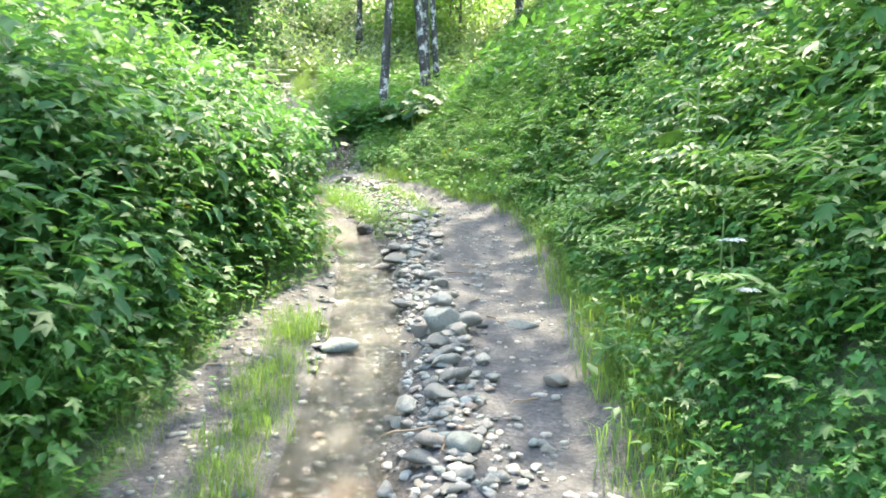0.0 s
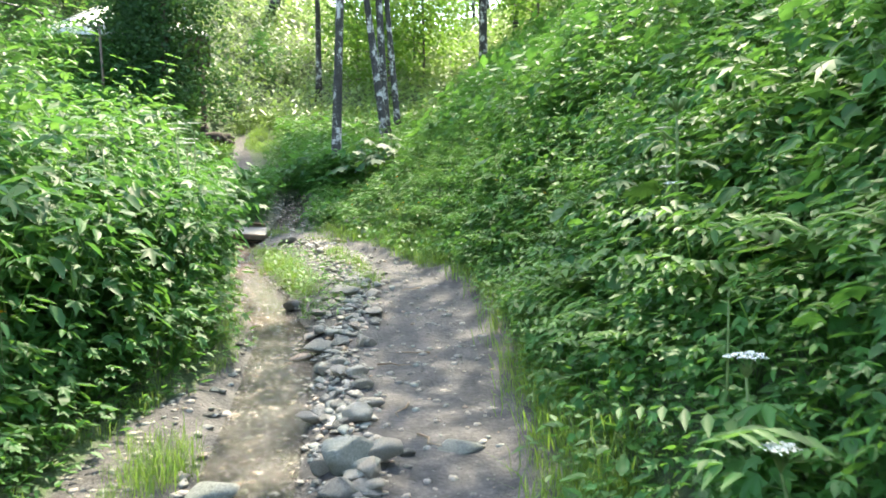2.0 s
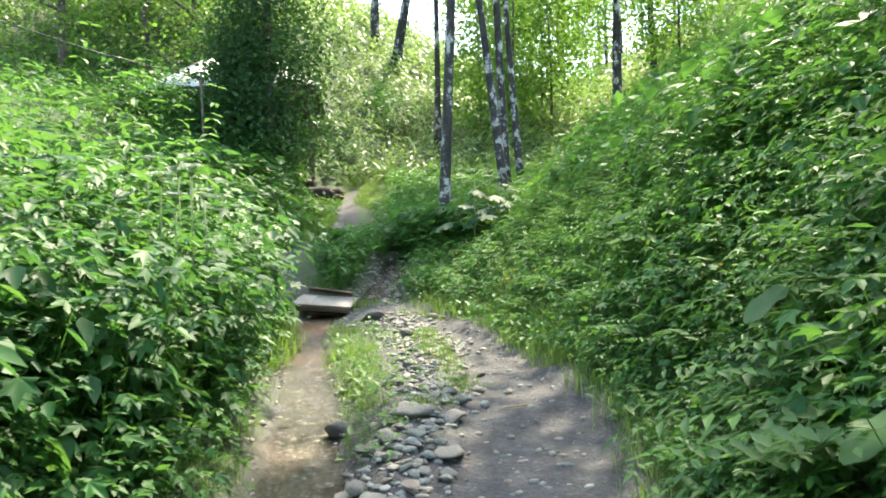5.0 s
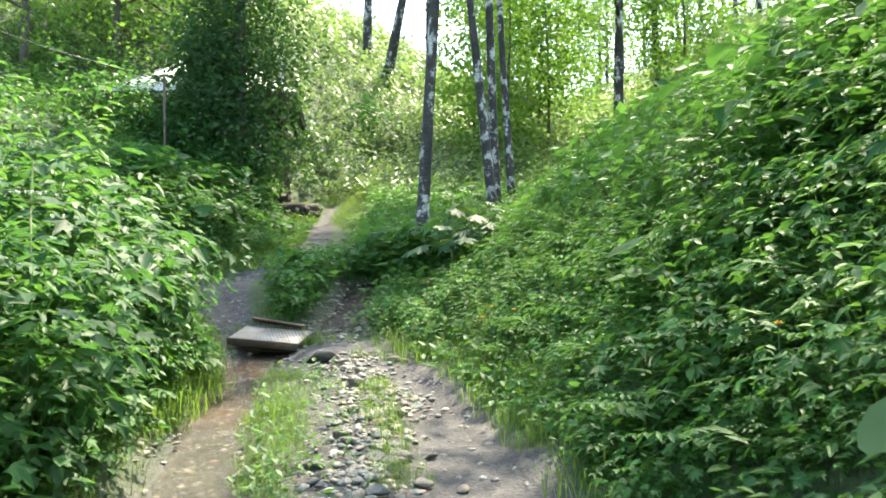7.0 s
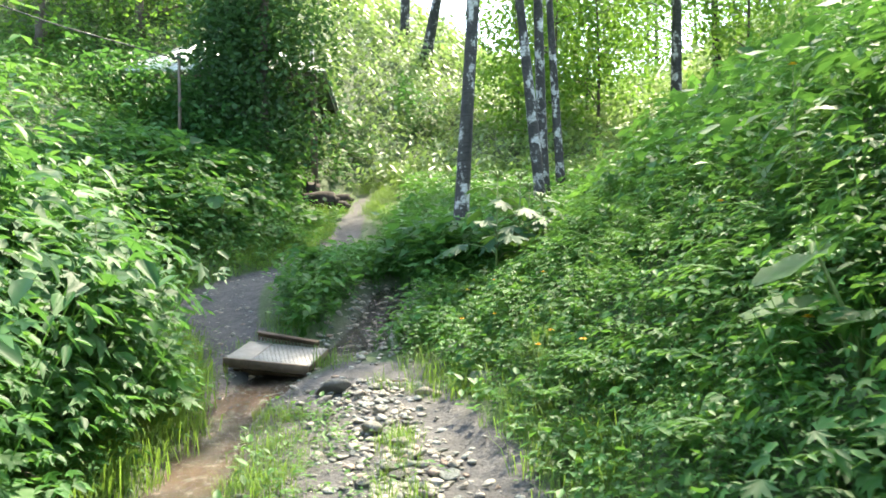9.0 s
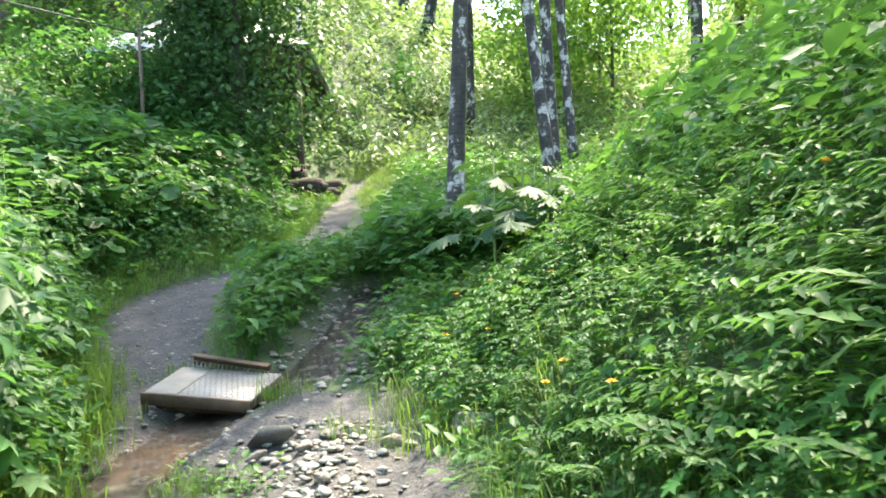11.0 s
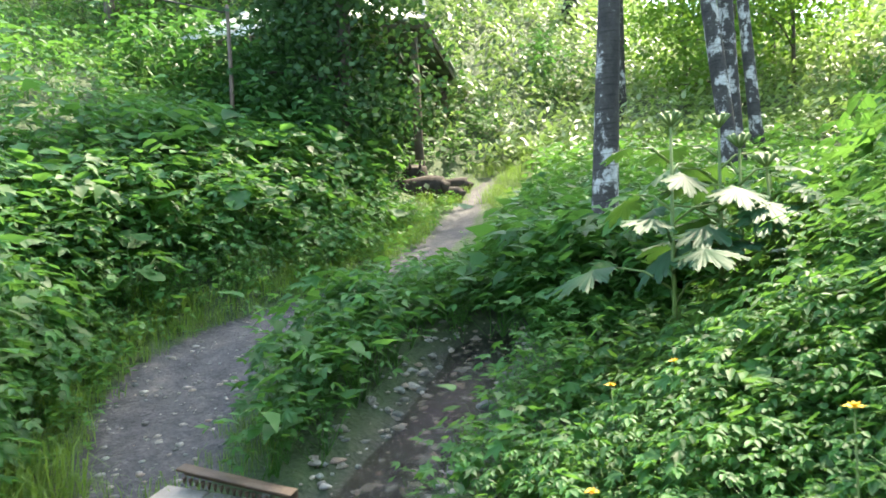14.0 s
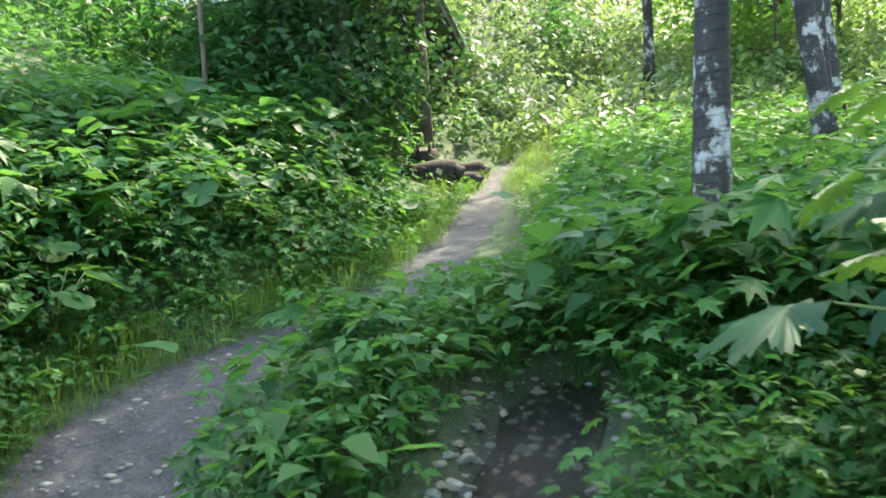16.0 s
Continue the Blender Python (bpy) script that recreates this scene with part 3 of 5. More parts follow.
NETTLES = [nettle(h, s) for h, s in ((0.7, 0.070), (0.85, 0.078), (1.0, 0.085), (0.6, 0.065))]
LOBEDS = [lobed_herb(h, s, n) for h, s, n in ((0.45, 0.115, 14), (0.55, 0.13, 14), (0.35, 0.10, 14), (0.6, 0.15, 12))]
TERNATES = [ternate_herb(h, s, n) for h, s, n in ((0.45, 0.075, 12), (0.55, 0.085, 12), (0.35, 0.065, 12))]
SHRUBS = [shrub(h, s) for h, s in ((1.0, 0.105), (1.15, 0.115), (0.9, 0.125))]
TIERED = [tiered_herb(h, q, n) for h, q, n in ((0.45, 0.078, 8), (0.55, 0.085, 9), (0.38, 0.07, 8), (0.60, 0.09, 9))]
FERNS = [fern(), fern(6, 0.75), fern(8, 0.55)]
TUFTS = [grass_tuft(), grass_tuft(22, 0.21, 0.12), grass_tuft(30, 0.11, 0.16)]
LOWS = [low_herb(), low_herb(10, 0.06, 0.16), low_herb(14, 0.04, 0.08)]
CLUMPS = [hill_clump(12, 0.19), hill_clump(13, 0.16, 0.5), hill_clump(11, 0.24, 0.8)]
MIDS = [lobed_herb(0.5, 0.12, 14, True), lobed_herb(0.6, 0.135, 14, True), ternate_herb(0.5, 0.075, 12, True), ternate_herb(0.6, 0.08, 12, True)]


def sizes(p, lo, hi, low=0.45, rise=0.65):
    """Plants are lower where they stand by the trail, and by the brook below the birches."""
    away = np.maximum(p[:, 0] - np.interp(p[:, 1], RIGHT_Y, RIGHT_X), np.interp(p[:, 1], LEFT_Y, LEFT_X) - p[:, 0])
    brook = np.exp(-((p[:, 1] - 12.1) / 2.5) ** 2) * (p[:, 0] > -1.6)
    return rng.uniform(lo, hi, len(p)) * np.clip(low + rise * np.maximum(away, 0) * (1 - 0.78 * brook), low * (1 - 0.2 * brook), 1) * (1 + 0.28 * waves(p[:, 0], p[:, 1], 0.9, 2.0))


def cover(name, kinds, n, area, keep, lo, hi, mat, label, category, low=0.42, rise=0.65, lean=15):
    p = spots(n * 8, *area, keep)[:n]
    return scatter(name, kinds, p, sizes(p, lo, hi, low, rise), mat, label, category, lean)


BOTH = LOBEDS + TERNATES
cover("undergrowth", SHRUBS, 360, (-3.8, -0.9, -0.5, 11.5), on_left(0.28, 1.7), 0.7, 1.15, M_SHRUB, "dense dark green lobed-leaf shrubs beside the brook", "shrubs", 0.6)
cover("undergrowth", BOTH, 1200, (-4.2, -0.9, -0.5, 13.0), on_left(0.10, 1.9), 0.8, 1.4, M_HERB, "leafy green herbs crowding the brook bank", "plants")
cover("undergrowth", MIDS, 1300, (-8, -2.4, -0.5, 13.5), on_left(1.6, 5.5), 1.0, 1.6, M_HERB, "leafy green herbs higher on the brook bank", "plants")
cover("undergrowth", [nettle(1.15, 0.085), nettle(1.3, 0.09), nettle(1.05, 0.10)], 230, (-3.6, -1.0, 0.0, 13.0), on_left(0.4, 2.2), 0.9, 1.35, M_FERN, "very tall pale green stems above the brook herbs", "plants")
cover("undergrowth", NETTLES, 1100, (-7, -1.0, 0.0, 14.0), on_left(0.35, 4.5), 0.85, 1.4, M_HERB, "tall green nettles on the brook bank", "nettles")
cover("undergrowth", BOTH, 1000, (-6, -2.5, 12.5, 19.5), on_left(0.15, 1.6), 0.8, 1.3, M_HERB, "broad-leaved herbs above the trail bend", "plants", 0.3, 0.5)
cover("undergrowth", MIDS + TERNATES, 1300, (-8, -3.5, 12.5, 22), on_left(0.9, 2.8), 0.8, 1.3, M_HERB, "broad-leaved herbs on the shaded slope", "plants")
cover("undergrowth", MIDS + NETTLES[:2], 1000, (-13, -4.5, 12.5, 27), on_left(2.6, 8.0), 0.7, 1.2, M_HERB, "green herbs at the top of the slope", "plants")

cover("undergrowth", BOTH, 1900, (-1.2, 4.2, -0.5, 14.5), on_right(0.16, 2.1, clear=0.6), 0.55, 1.05, M_HERB, "lobed green herbs covering the steep bank", "plants", 0.28, 0.5)
cover("undergrowth", MIDS, 1500, (0.8, 8.5, -0.5, 16), on_right(1.8, 6.5), 0.8, 1.3, M_HERB, "green herbs high on the steep bank", "plants")
cover("undergrowth", NETTLES, 1500, (-0.5, 7, -0.5, 16), on_right(0.7, 5.5, clear=0.75), 0.6, 1.1, M_HERB, "upright leafy nettles on the steep bank", "nettles", 0.3, 0.5)
cover("undergrowth", [nettle(1.1, 0.075), nettle(1.25, 0.08), nettle(0.95, 0.09)], 210, (0.2, 5, 0.5, 15), on_right(0.6, 3.6, clear=0.85), 0.75, 1.2, M_FERN, "tall pale green stems standing above the bank herbs", "plants", 0.3, 0.5)
cover("undergrowth", BOTH, 900, (-1.2, 2.0, 1.0, 13.5), on_right(0.08, 0.95, clear=0.22), 0.30, 0.5, M_HERB, "low lobed herbs spilling onto the trail edge", "plants", 0.7, 0.5)
cover("undergrowth", TIERED, 480, (-1.2, 4.0, 2.5, 14.5), on_right(0.25, 2.4, clear=0.6), 0.6, 1.0, M_HERB, "broad three-part leaves in tiers on the steep bank", "plants", 0.4, 0.45, 6)
cover("undergrowth", TIERED, 170, (-1.3, 0.6, 11.9, 13.5), on_right(0.02, 1.4, clear=0.5), 0.35, 0.55, M_HERB, "sunlit broad-leaved herbs by the brook", "plants", 0.9, 0.3, 5)
cover("undergrowth", TIERED, 260, (-4.2, -0.9, 1.0, 13.0), on_left(0.10, 1.6), 0.8, 1.3, M_HERB, "broad three-part leaves in tiers along the brook", "plants", 0.6, 0.5, 8)
cover("fern_patch", FERNS, 760, (-0.3, 6, 3.0, 20), on_right(0.6, 5, clear=0.7), 0.7, 1.2, M_FERN, "feathery green ferns on the steep bank", "ferns")
cover("undergrowth", BOTH, 700, (-1.6, 2, 12.6, 17), on_right(0.0, 1.8, clear=0.6), 0.7, 1.2, M_FERN, "pale green herbs round the feet of the birches", "plants", 0.3, 0.4)
cover("undergrowth", MIDS + CLUMPS, 2200, (-1.5, 9, 15.0, 27), on_right(0.0, 7), 0.7, 1.2, M_HERB, "green herbs under the birches", "plants", 0.55, 0.35)
cover("undergrowth", SHRUBS, 11, (-5.1, -3.9, 27.4, 29.6), on_left(0.1, 5.0), 0.8, 1.2, M_SHRUB, "dark green bushes on the sunlit hillside", "bushes", 0.8)
cover("undergrowth", SHRUBS, 95, (-8.8, -5.0, 19.0, 21.6), on_left(0.9, 4.4), 1.0, 1.5, M_SHRUB, "dark bushes in front of the shelter", "bushes", 0.8)
# the green island between trail and brook, and beyond
p = spots(16000, -3.4, 0.2, 13.2, 21, lambda x, y, dr, dl, tr, bed, eye: ((tr < 0.05) & (bed < 0.15) & (dl < 0.1) & (dr < 0.15) & (x > np.interp(y, UP_Y, UP_X) + np.interp(y, [13, 15, 17, 21], [0.58, 0.85, 0.95, 0.7]))).astype(float))[:1800]
scatter("undergrowth", BOTH + MIDS, p, rng.uniform(0.48, 0.95, len(p)) * np.interp(p[:, 1], [13.2, 14.9, 15.8, 17, 21], [0.95, 0.95, 0.7, 0.6, 0.6]) * np.clip((p[:, 0] - np.interp(p[:, 1], UP_Y, UP_X) - 0.3) / np.interp(p[:, 1], [14, 15.5], [0.4, 0.9]), 0.45, 1) * np.where((p[:, 1] > 15) & (p[:, 0] > np.interp(p[:, 1], [15, 18, 21], [-1.8, -2.3, -2.9])), 1.7, 1.0) * np.where((p[:, 0] > -1.55) & (p[:, 1] < 15.2), 0.72, 1.0), M_HERB, "low lobed-leaf herbs between trail and brook", "plants")
p = spots(9000, -3.4, 0.4, 15.0, 23, lambda x, y, dr, dl, tr, bed, eye: ((tr < 0.05) & (x > np.interp(y, UP_Y, UP_X) + 0.5) & (dr < 0.6)).astype(float))[:1000]
tall = np.where(p[:, 0] > np.interp(p[:, 1], [15, 18, 21, 23], [-1.8, -2.3, -2.9, -3.4]), 1.0, 0.42)
scatter("undergrowth", MIDS + TERNATES, p, rng.uniform(0.7, 1.15, len(p)) * tall, M_HERB, "shaded herbs between trail and birches", "plants", 5)
cover("undergrowth", MIDS, 420, (-7.2, -4.5, 20.6, 26.0), on_left(0.12, 3.2), 0.6, 1.0, M_HERB, "green herbs round the foot of the shelter", "plants", 0.4, 0.4)
# far slopes, in the leaf colour paled for sunlight
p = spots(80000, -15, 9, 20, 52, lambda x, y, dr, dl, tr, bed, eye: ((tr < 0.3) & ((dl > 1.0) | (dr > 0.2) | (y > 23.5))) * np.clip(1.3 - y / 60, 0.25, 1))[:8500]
scatter("undergrowth", CLUMPS, p, rng.uniform(0.7, 1.4, len(p)) * np.clip(0.5 + 0.03 * (p[:, 1] - 20), 0.5, 1.3), M_HILL_LIT, "sunlit rough herbs on the hillside", "plants")
# low plants under the tall ones and along the trail
p = spots(22000, -4.5, 3, -1, 23, lambda x, y, dr, dl, tr, bed, eye: ((tr < 0.45) & (bed < 0.3) & (np.maximum(dr, dl) > -0.1)) * np.exp(-np.maximum(np.maximum(dr, dl), 0) / 0.5))[:3600]
scatter("ground_cover", LOWS, p, rng.uniform(0.7, 1.4, len(p)), M_HERB, "small green leaves along the trail edges", "plants")


def grass_places(x, y, dr, dl, tr, bed, eye):
    edge = np.exp(-((dr - 0.22) / 0.22) ** 2) * (y < 13) * np.interp(y, [5.5, 8], [0.95, 0.4]) + 0.35 * np.exp(-((dl - 0.15) / 0.2) ** 2)
    strip = np.exp(-((x + 0.80 + 0.03 * (y - 3)) / 0.19) ** 2) * ((y > 1.2) & (y < 5.1)) * 0.95
    isl = np.exp(-((x - np.interp(y, [7, 8, 10, 11.4], [-0.68, -0.78, -1.2, -1.6])) / 0.28) ** 2) * ((y > 7.4) & (y < 11.6)) * 0.85 * (waves(x, y, 3.0) > -0.3)
    slim = np.exp(-((x - np.interp(y, [8, 8.6, 11], [-0.32, -0.12, -0.75])) / 0.09) ** 2) * ((y > 8) & (y < 11)) * 0.75
    tip = np.exp(-((x + 1.72) / 0.13) ** 2 - ((y - 12.95) / 0.22) ** 2) + np.exp(-((x + 2.55) / 0.2) ** 2 - ((y - 13.5) / 0.3) ** 2) * 0.7
    verge = np.exp(-((dl - 0.25) / 0.35) ** 2) * ((y > 13.0) & (y < 19.5)) * 0.8
    reeds = np.exp(-((dl - 0.2) / 0.25) ** 2) * ((y > 9.6) & (y < 12.8)) * 0.9
    lit = np.exp(-((dr - 0.4) / 0.4) ** 2) * ((y > 10) & (y < 12.6)) * 0.5
    top = ((y > 20.5) & (y < 26) & (x > -4.6) & (x < 0.5)) * 0.28 * (tr < 0.3)
    keep = np.maximum.reduce([edge, strip, isl, slim, tip, verge, lit, top, reeds])
    return keep * (bed < 0.5) * np.where((y < 11.6) & (strip + isl + slim < 0.3), tr < 0.8, (tr < 0.35) | (y < 13.3))


p = spots(34000, -4.8, 2, -1, 26, grass_places)[:6400]
scatter("grass", TUFTS, p, rng.uniform(0.6, 1.25, len(p)) * np.where((p[:, 0] < np.interp(p[:, 1], RIGHT_Y, RIGHT_X) - 0.3) & (p[:, 1] < 11.8), 0.72, 1.0) * np.where((p[:, 0] < np.interp(p[:, 1], LEFT_Y, LEFT_X)) & (p[:, 1] > 9.4) & (p[:, 1] < 13), 1.9, 1.0), M_GRASS, "long bright green grass beside the trail", "grass")

p = spots(7000, -1.9, 0.0, 7.2, 11.6, lambda x, y, dr, dl, tr, bed, eye: np.exp(-((x - np.interp(y, [7, 8, 10, 11.4], [-0.62, -0.7, -1.1, -1.5])) / 0.32) ** 2) * (bed < 0.4) * 0.4)[:170]
scatter("ground_cover", LOWS, p, rng.uniform(0.4, 1.0, len(p)), M_FERN, "small pale green herbs among the trail grass", "plants")

# ---- stones ----
def stone_shape(seed, flat, fine=3):
    bm = bmesh.new()
    bmesh.ops.create_icosphere(bm, subdivisions=fine, radius=1)
    r = random.Random(seed)
    o = Vector((r.uniform(-9, 9), r.uniform(-9, 9), r.uniform(-9, 9)))
    sx_, sy_ = r.uniform(0.95, 1.4), r.uniform(0.6, 0.95)
    cut = [(Vector((r.uniform(-1, 1), r.uniform(-1, 1), r.uniform(-1, 1))).normalized(), r.uniform(0.38, 0.72)) for _ in range(10)]
    for v in bm.verts:
        co = v.co * (1 + 0.22 * noise.noise(v.co * 0.9 + o) + 0.07 * noise.noise(v.co * 3 + o) + 0.03 * noise.noise(v.co * 8 + o))
        for n_, d_ in cut:
            k = co.dot(n_) - d_
            if k > 0:
                co -= n_ * k * 0.92
        v.co = (co.x * sx_, co.y * sy_, co.z * flat)
    me = bpy.data.meshes.new("stone")
    bm.to_mesh(me)
    bm.free()
    me.materials.append(M_STONE)
    return smooth(me)


STONES = [stone_shape(i, f) for i, f in enumerate((0.45, 0.55, 0.7, 0.34, 0.42, 0.5, 0.8, 0.36))]


def stone(x, y, r, turn=0, shape=0, label="rounded grey river stone on the gravel", group="stones along the trail", tilt=0, up=0.25):
    ob = new("stone", STONES[shape % len(STONES)])
    ob.matrix_world = pose(x, y, float(height(x, y)) + r * up, tilt, tilt * 0.6, turn) @ Matrix.Scale(r, 4)
    return tagged(ob, label, "stone", group)


stone(0.02, 4.55, 0.155, 40, 6, "large smooth grey boulder among cobbles", tilt=15, up=0.5)
stone(0.14, 4.62, 0.10, 100, 2, "smooth grey boulder leaning on another", up=0.6)
stone(0.10, 4.45, 0.085, 80, 6, "rounded greenish boulder among cobbles", up=0.5)
stone(-0.02, 4.28, 0.10, 10, 5, "rounded mossy cobble in the stone ridge", up=0.35)
stone(0.06, 3.78, 0.10, 20, 1, "pale oval cobble among smaller stones", up=0.35)
stone(0.55, 3.78, 0.07, 30, 2, "grey cobble at the trail edge")
stone(-0.60, 4.62, 0.14, 5, 4, "dark wet stone at the brook edge", up=0.3)
stone(-0.52, 6.62, 0.10, 12, 7, "dark square stone at the brook edge", up=0.45)
stone(-0.36, 6.68, 0.15, 4, 3, "flat pale slab among cobbles", up=0.3)
stone(0.46, 4.85, 0.12, 15, 3, "flat stone set in the trail", up=0.0)
stone(-0.33, 7.95, 0.15, 20, 3, "flat pale stone among gravel", up=0.3)
stone(-0.75, 8.0, 0.10, 50, 2, "dark stone in the grass")
stone(-1.47, 12.0, 0.15, 10, 1, "large brown-grey rock beside the metal step", up=0.35)
stone(-0.93, 11.12, 0.08, 40, 2, "grey stone at the trail edge")
for i in range(215):
    y = R.uniform(1.6, 12.2)
    u = R.gauss(0, 1)
    cx = float(np.interp(y, [0, 2.8, 4.5, 6.7, 8.3, 10.5, 11.8], [0.08, 0.10, 0.0, -0.28, -0.25, -0.62, -1.15]))
    wd = float(np.interp(y, [2, 2.8, 4, 6.7, 8.5, 12], [0.24, 0.22, 0.12, 0.13, 0.16, 0.18]))
    r = R.choice((0.035, 0.042, 0.052, 0.062, 0.075, 0.092)) * (0.8 if y > 8 else 1.0)
    stone(cx + u * wd, y, r, R.uniform(0, 360), i, tilt=R.uniform(-14, 14), up=R.uniform(0.1, 0.45))
for i in range(84):
    y = R.uniform(3, 12.4) if i % 2 else R.uniform(12.7, 15.2)
    x = float(np.interp(y, STREAM_Y, STREAM_X)) + R.choice((-1, 1)) * R.uniform(0.08, 0.36)
    stone(x, y, R.uniform(0.025, 0.06), R.uniform(0, 360), i, "small wet stone at the brook edge", "stones in the brook", up=0.2)


def pebble_template(k):
    bm = bmesh.new()
    bmesh.ops.create_icosphere(bm, subdivisions=1, radius=1)
    r = random.Random(k)
    for v in bm.verts:
        v.co = Vector((v.co.x * 1.1, v.co.y * 0.8, v.co.z * 0.5)) * r.uniform(0.8, 1.15)
    V = np.array([v.co[:] for v in bm.verts])
    T = np.array([[v.index for v in f.verts] for f in bm.faces])
    bm.free()
    return V, T


def pebble_places(x, y, dr, dl, tr, bed, eye):
    ridge = np.exp(-((x - np.interp(y, [0, 4.5, 6.7, 8.3, 10.5, 11.8], [0.08, 0.0, -0.27, -0.25, -0.62, -1.1])) / 0.22) ** 2) * (y < 12.4)
    side = np.exp(-((x + 1.05) / 0.18) ** 2) * (y < 6) * 0.6
    brook = np.exp(-((x - np.interp(y, STREAM_Y, STREAM_X)) / 0.3) ** 2) * np.where(y > 12.4, 0.8, 0.7) * (y < 15.4)
    return np.maximum.reduce([ridge, side, brook, 0.2 * (tr > 0.6)]) * (np.maximum(dr, dl) < 0.05)


def cobble_template(seed):
    me = stone_shape(seed, (0.45, 0.55, 0.7, 0.34, 0.42, 0.5, 0.8, 0.36)[seed], 2)
    V = np.zeros(len(me.vertices) * 3, np.float32)
    me.vertices.foreach_get("co", V)
    T = np.zeros(len(me.loops), np.int32)
    me.loops.foreach_get("vertex_index", T)
    return V.reshape(-1, 3).astype(float), T.reshape(-1, 3)


def ridge_places(x, y, dr, dl, tr, bed, eye):
    mid = np.interp(y, [0, 2.8, 4.5, 6.7, 8.3, 10.5, 11.8], [0.10, 0.10, 0.0, -0.28, -0.25, -0.62, -1.15])
    wide = np.interp(y, [2, 2.8, 4, 6.7, 8.5, 12], [0.30, 0.26, 0.13, 0.15, 0.17, 0.32])
    brookside = 0.35 * np.exp(-((x - np.interp(y, STREAM_Y, STREAM_X) + 0.27) / 0.06) ** 2) * (y > 4) + 0.5 * np.exp(-((x + 1.45) / 0.25) ** 2 - ((y - 13.3) / 0.5) ** 2)
    return np.maximum(np.exp(-((x - mid) / wide) ** 2) * (y < 12.3), brookside)


p = spots(15000, -2.6, 0.8, 1.6, 15, ridge_places)[:1700]
p[:, 2] += rng.uniform(0.0, 0.018, len(p))
cob = scatter("cobbles", [cobble_template(k) for k in (0, 1, 3, 4, 5, 7)], p, 0.018 + 0.034 * rng.random(len(p)) ** 1.5, M_STONE, "tight-packed grey cobbles in a stony ridge", "stones")
smooth(cob.data)
p = spots(44000, -4.2, 0.9, 1.5, 16.5, pebble_places)
gravel = scatter("gravel", [pebble_template(k) for k in range(4)], p, 0.005 + 0.028 * rng.random(len(p)) ** 2.6, M_STONE, "loose grey and brown gravel on the trail", "gravel")

# ---- trees ----
def crown_leaves(centres, per, spread, size, r):
    """Many small leaves in clumps round the given centres."""
    n = len(centres) * per
    C = np.repeat(np.asarray(centres, float), per, 0) + r.normal(0, 1, (n, 3)) * spread
    u = r.normal(0, 1, (n, 3))
    u[:, 2] = u[:, 2] * 0.5 - 0.35
    u /= np.linalg.norm(u, axis=1)[:, None]
    w = np.cross(u, r.normal(0, 1, (n, 3)))
    w /= np.linalg.norm(w, axis=1)[:, None] + 1e-9
    s = (size * r.uniform(0.6, 1.35, n))[:, None]
    V = np.stack([C, C + s * (0.5 * u - 0.33 * w), C + s * u, C + s * (0.5 * u + 0.33 * w)], 1).reshape(-1, 3)
    k = np.arange(n)[:, None] * 4
    return V, np.concatenate([k + [0, 1, 2], k + [0, 2, 3]])


def tree(name, x, y, h, r, lean=(0, 0), bark=None, leaf=None, first=0.35, spread=1.6, clumps=70, per=60, size=0.07, seed=0, label="", group="", limbs=9, clump_r=0.35, bow=0.1, droop=0.0, sink=0.15, shift=(0, 0)):
    g = np.random.default_rng(seed + 100)
    z = float(height(x, y)) - sink
    t = thing(name, x, y, z, label, "tree", group)
    f = np.linspace(0, 1, 14)
    ph = g.uniform(0, 6)
    axis = np.stack([lean[0] * h * f + bow * np.sin(f * 5 + ph) * f, lean[1] * h * f + bow * np.cos(f * 4 + ph) * f, h * f], 1)
    axis[:, :2] -= axis[0, :2]
    rad = r * (1.0 - 0.8 * f) * (1 + 0.5 * np.exp(-f * h / 0.25)) * (1 + g.uniform(-0.05, 0.05, 14))
    part("trunk", tube(axis, rad, 12), bark, t, soft=True)
    centres = []
    for i in range(limbs):
        b = first + (0.97 - first) * (i + g.uniform(0, 0.8)) / limbs
        at = np.array([np.interp(b, f, axis[:, k]) for k in range(3)])
        q = g.uniform(0, 6.28)
        L = spread * (1.15 - 0.6 * b) * g.uniform(0.7, 1.2)
        s = np.linspace(0, 1, 6)
        pts = np.stack([at[0] + L * s * math.cos(q), at[1] + L * s * math.sin(q), at[2] + L * (0.55 * s - (0.35 + droop) * s * s)], 1) + g.normal(0, 0.03, (6, 3)) * s[:, None]
        pts[:, :2] += np.outer(s, shift)
        part("limb", tube(pts, np.interp(b, f, rad) * 0.42 * (1 - 0.85 * s) + 0.004, 6), bark, t)
        centres += [pts[k] + g.normal(0, 0.12, 3) for k in (2, 3, 4, 5, 5)]
    while len(centres) < clumps:
        b = g.uniform(first, 1.05)
        q, rr = g.uniform(0, 6.28), spread * (1.1 - 0.55 * b) * g.uniform(0.2, 1) ** 0.6
        centres.append(np.array([np.interp(b, f, axis[:, 0]) + rr * math.cos(q) + shift[0], np.interp(b, f, axis[:, 1]) + rr * math.sin(q) + shift[1], h * b]))
    part("crown", crown_leaves(centres, per, clump_r * np.array([1, 1, 0.8]), size, g), leaf, t)
    return t


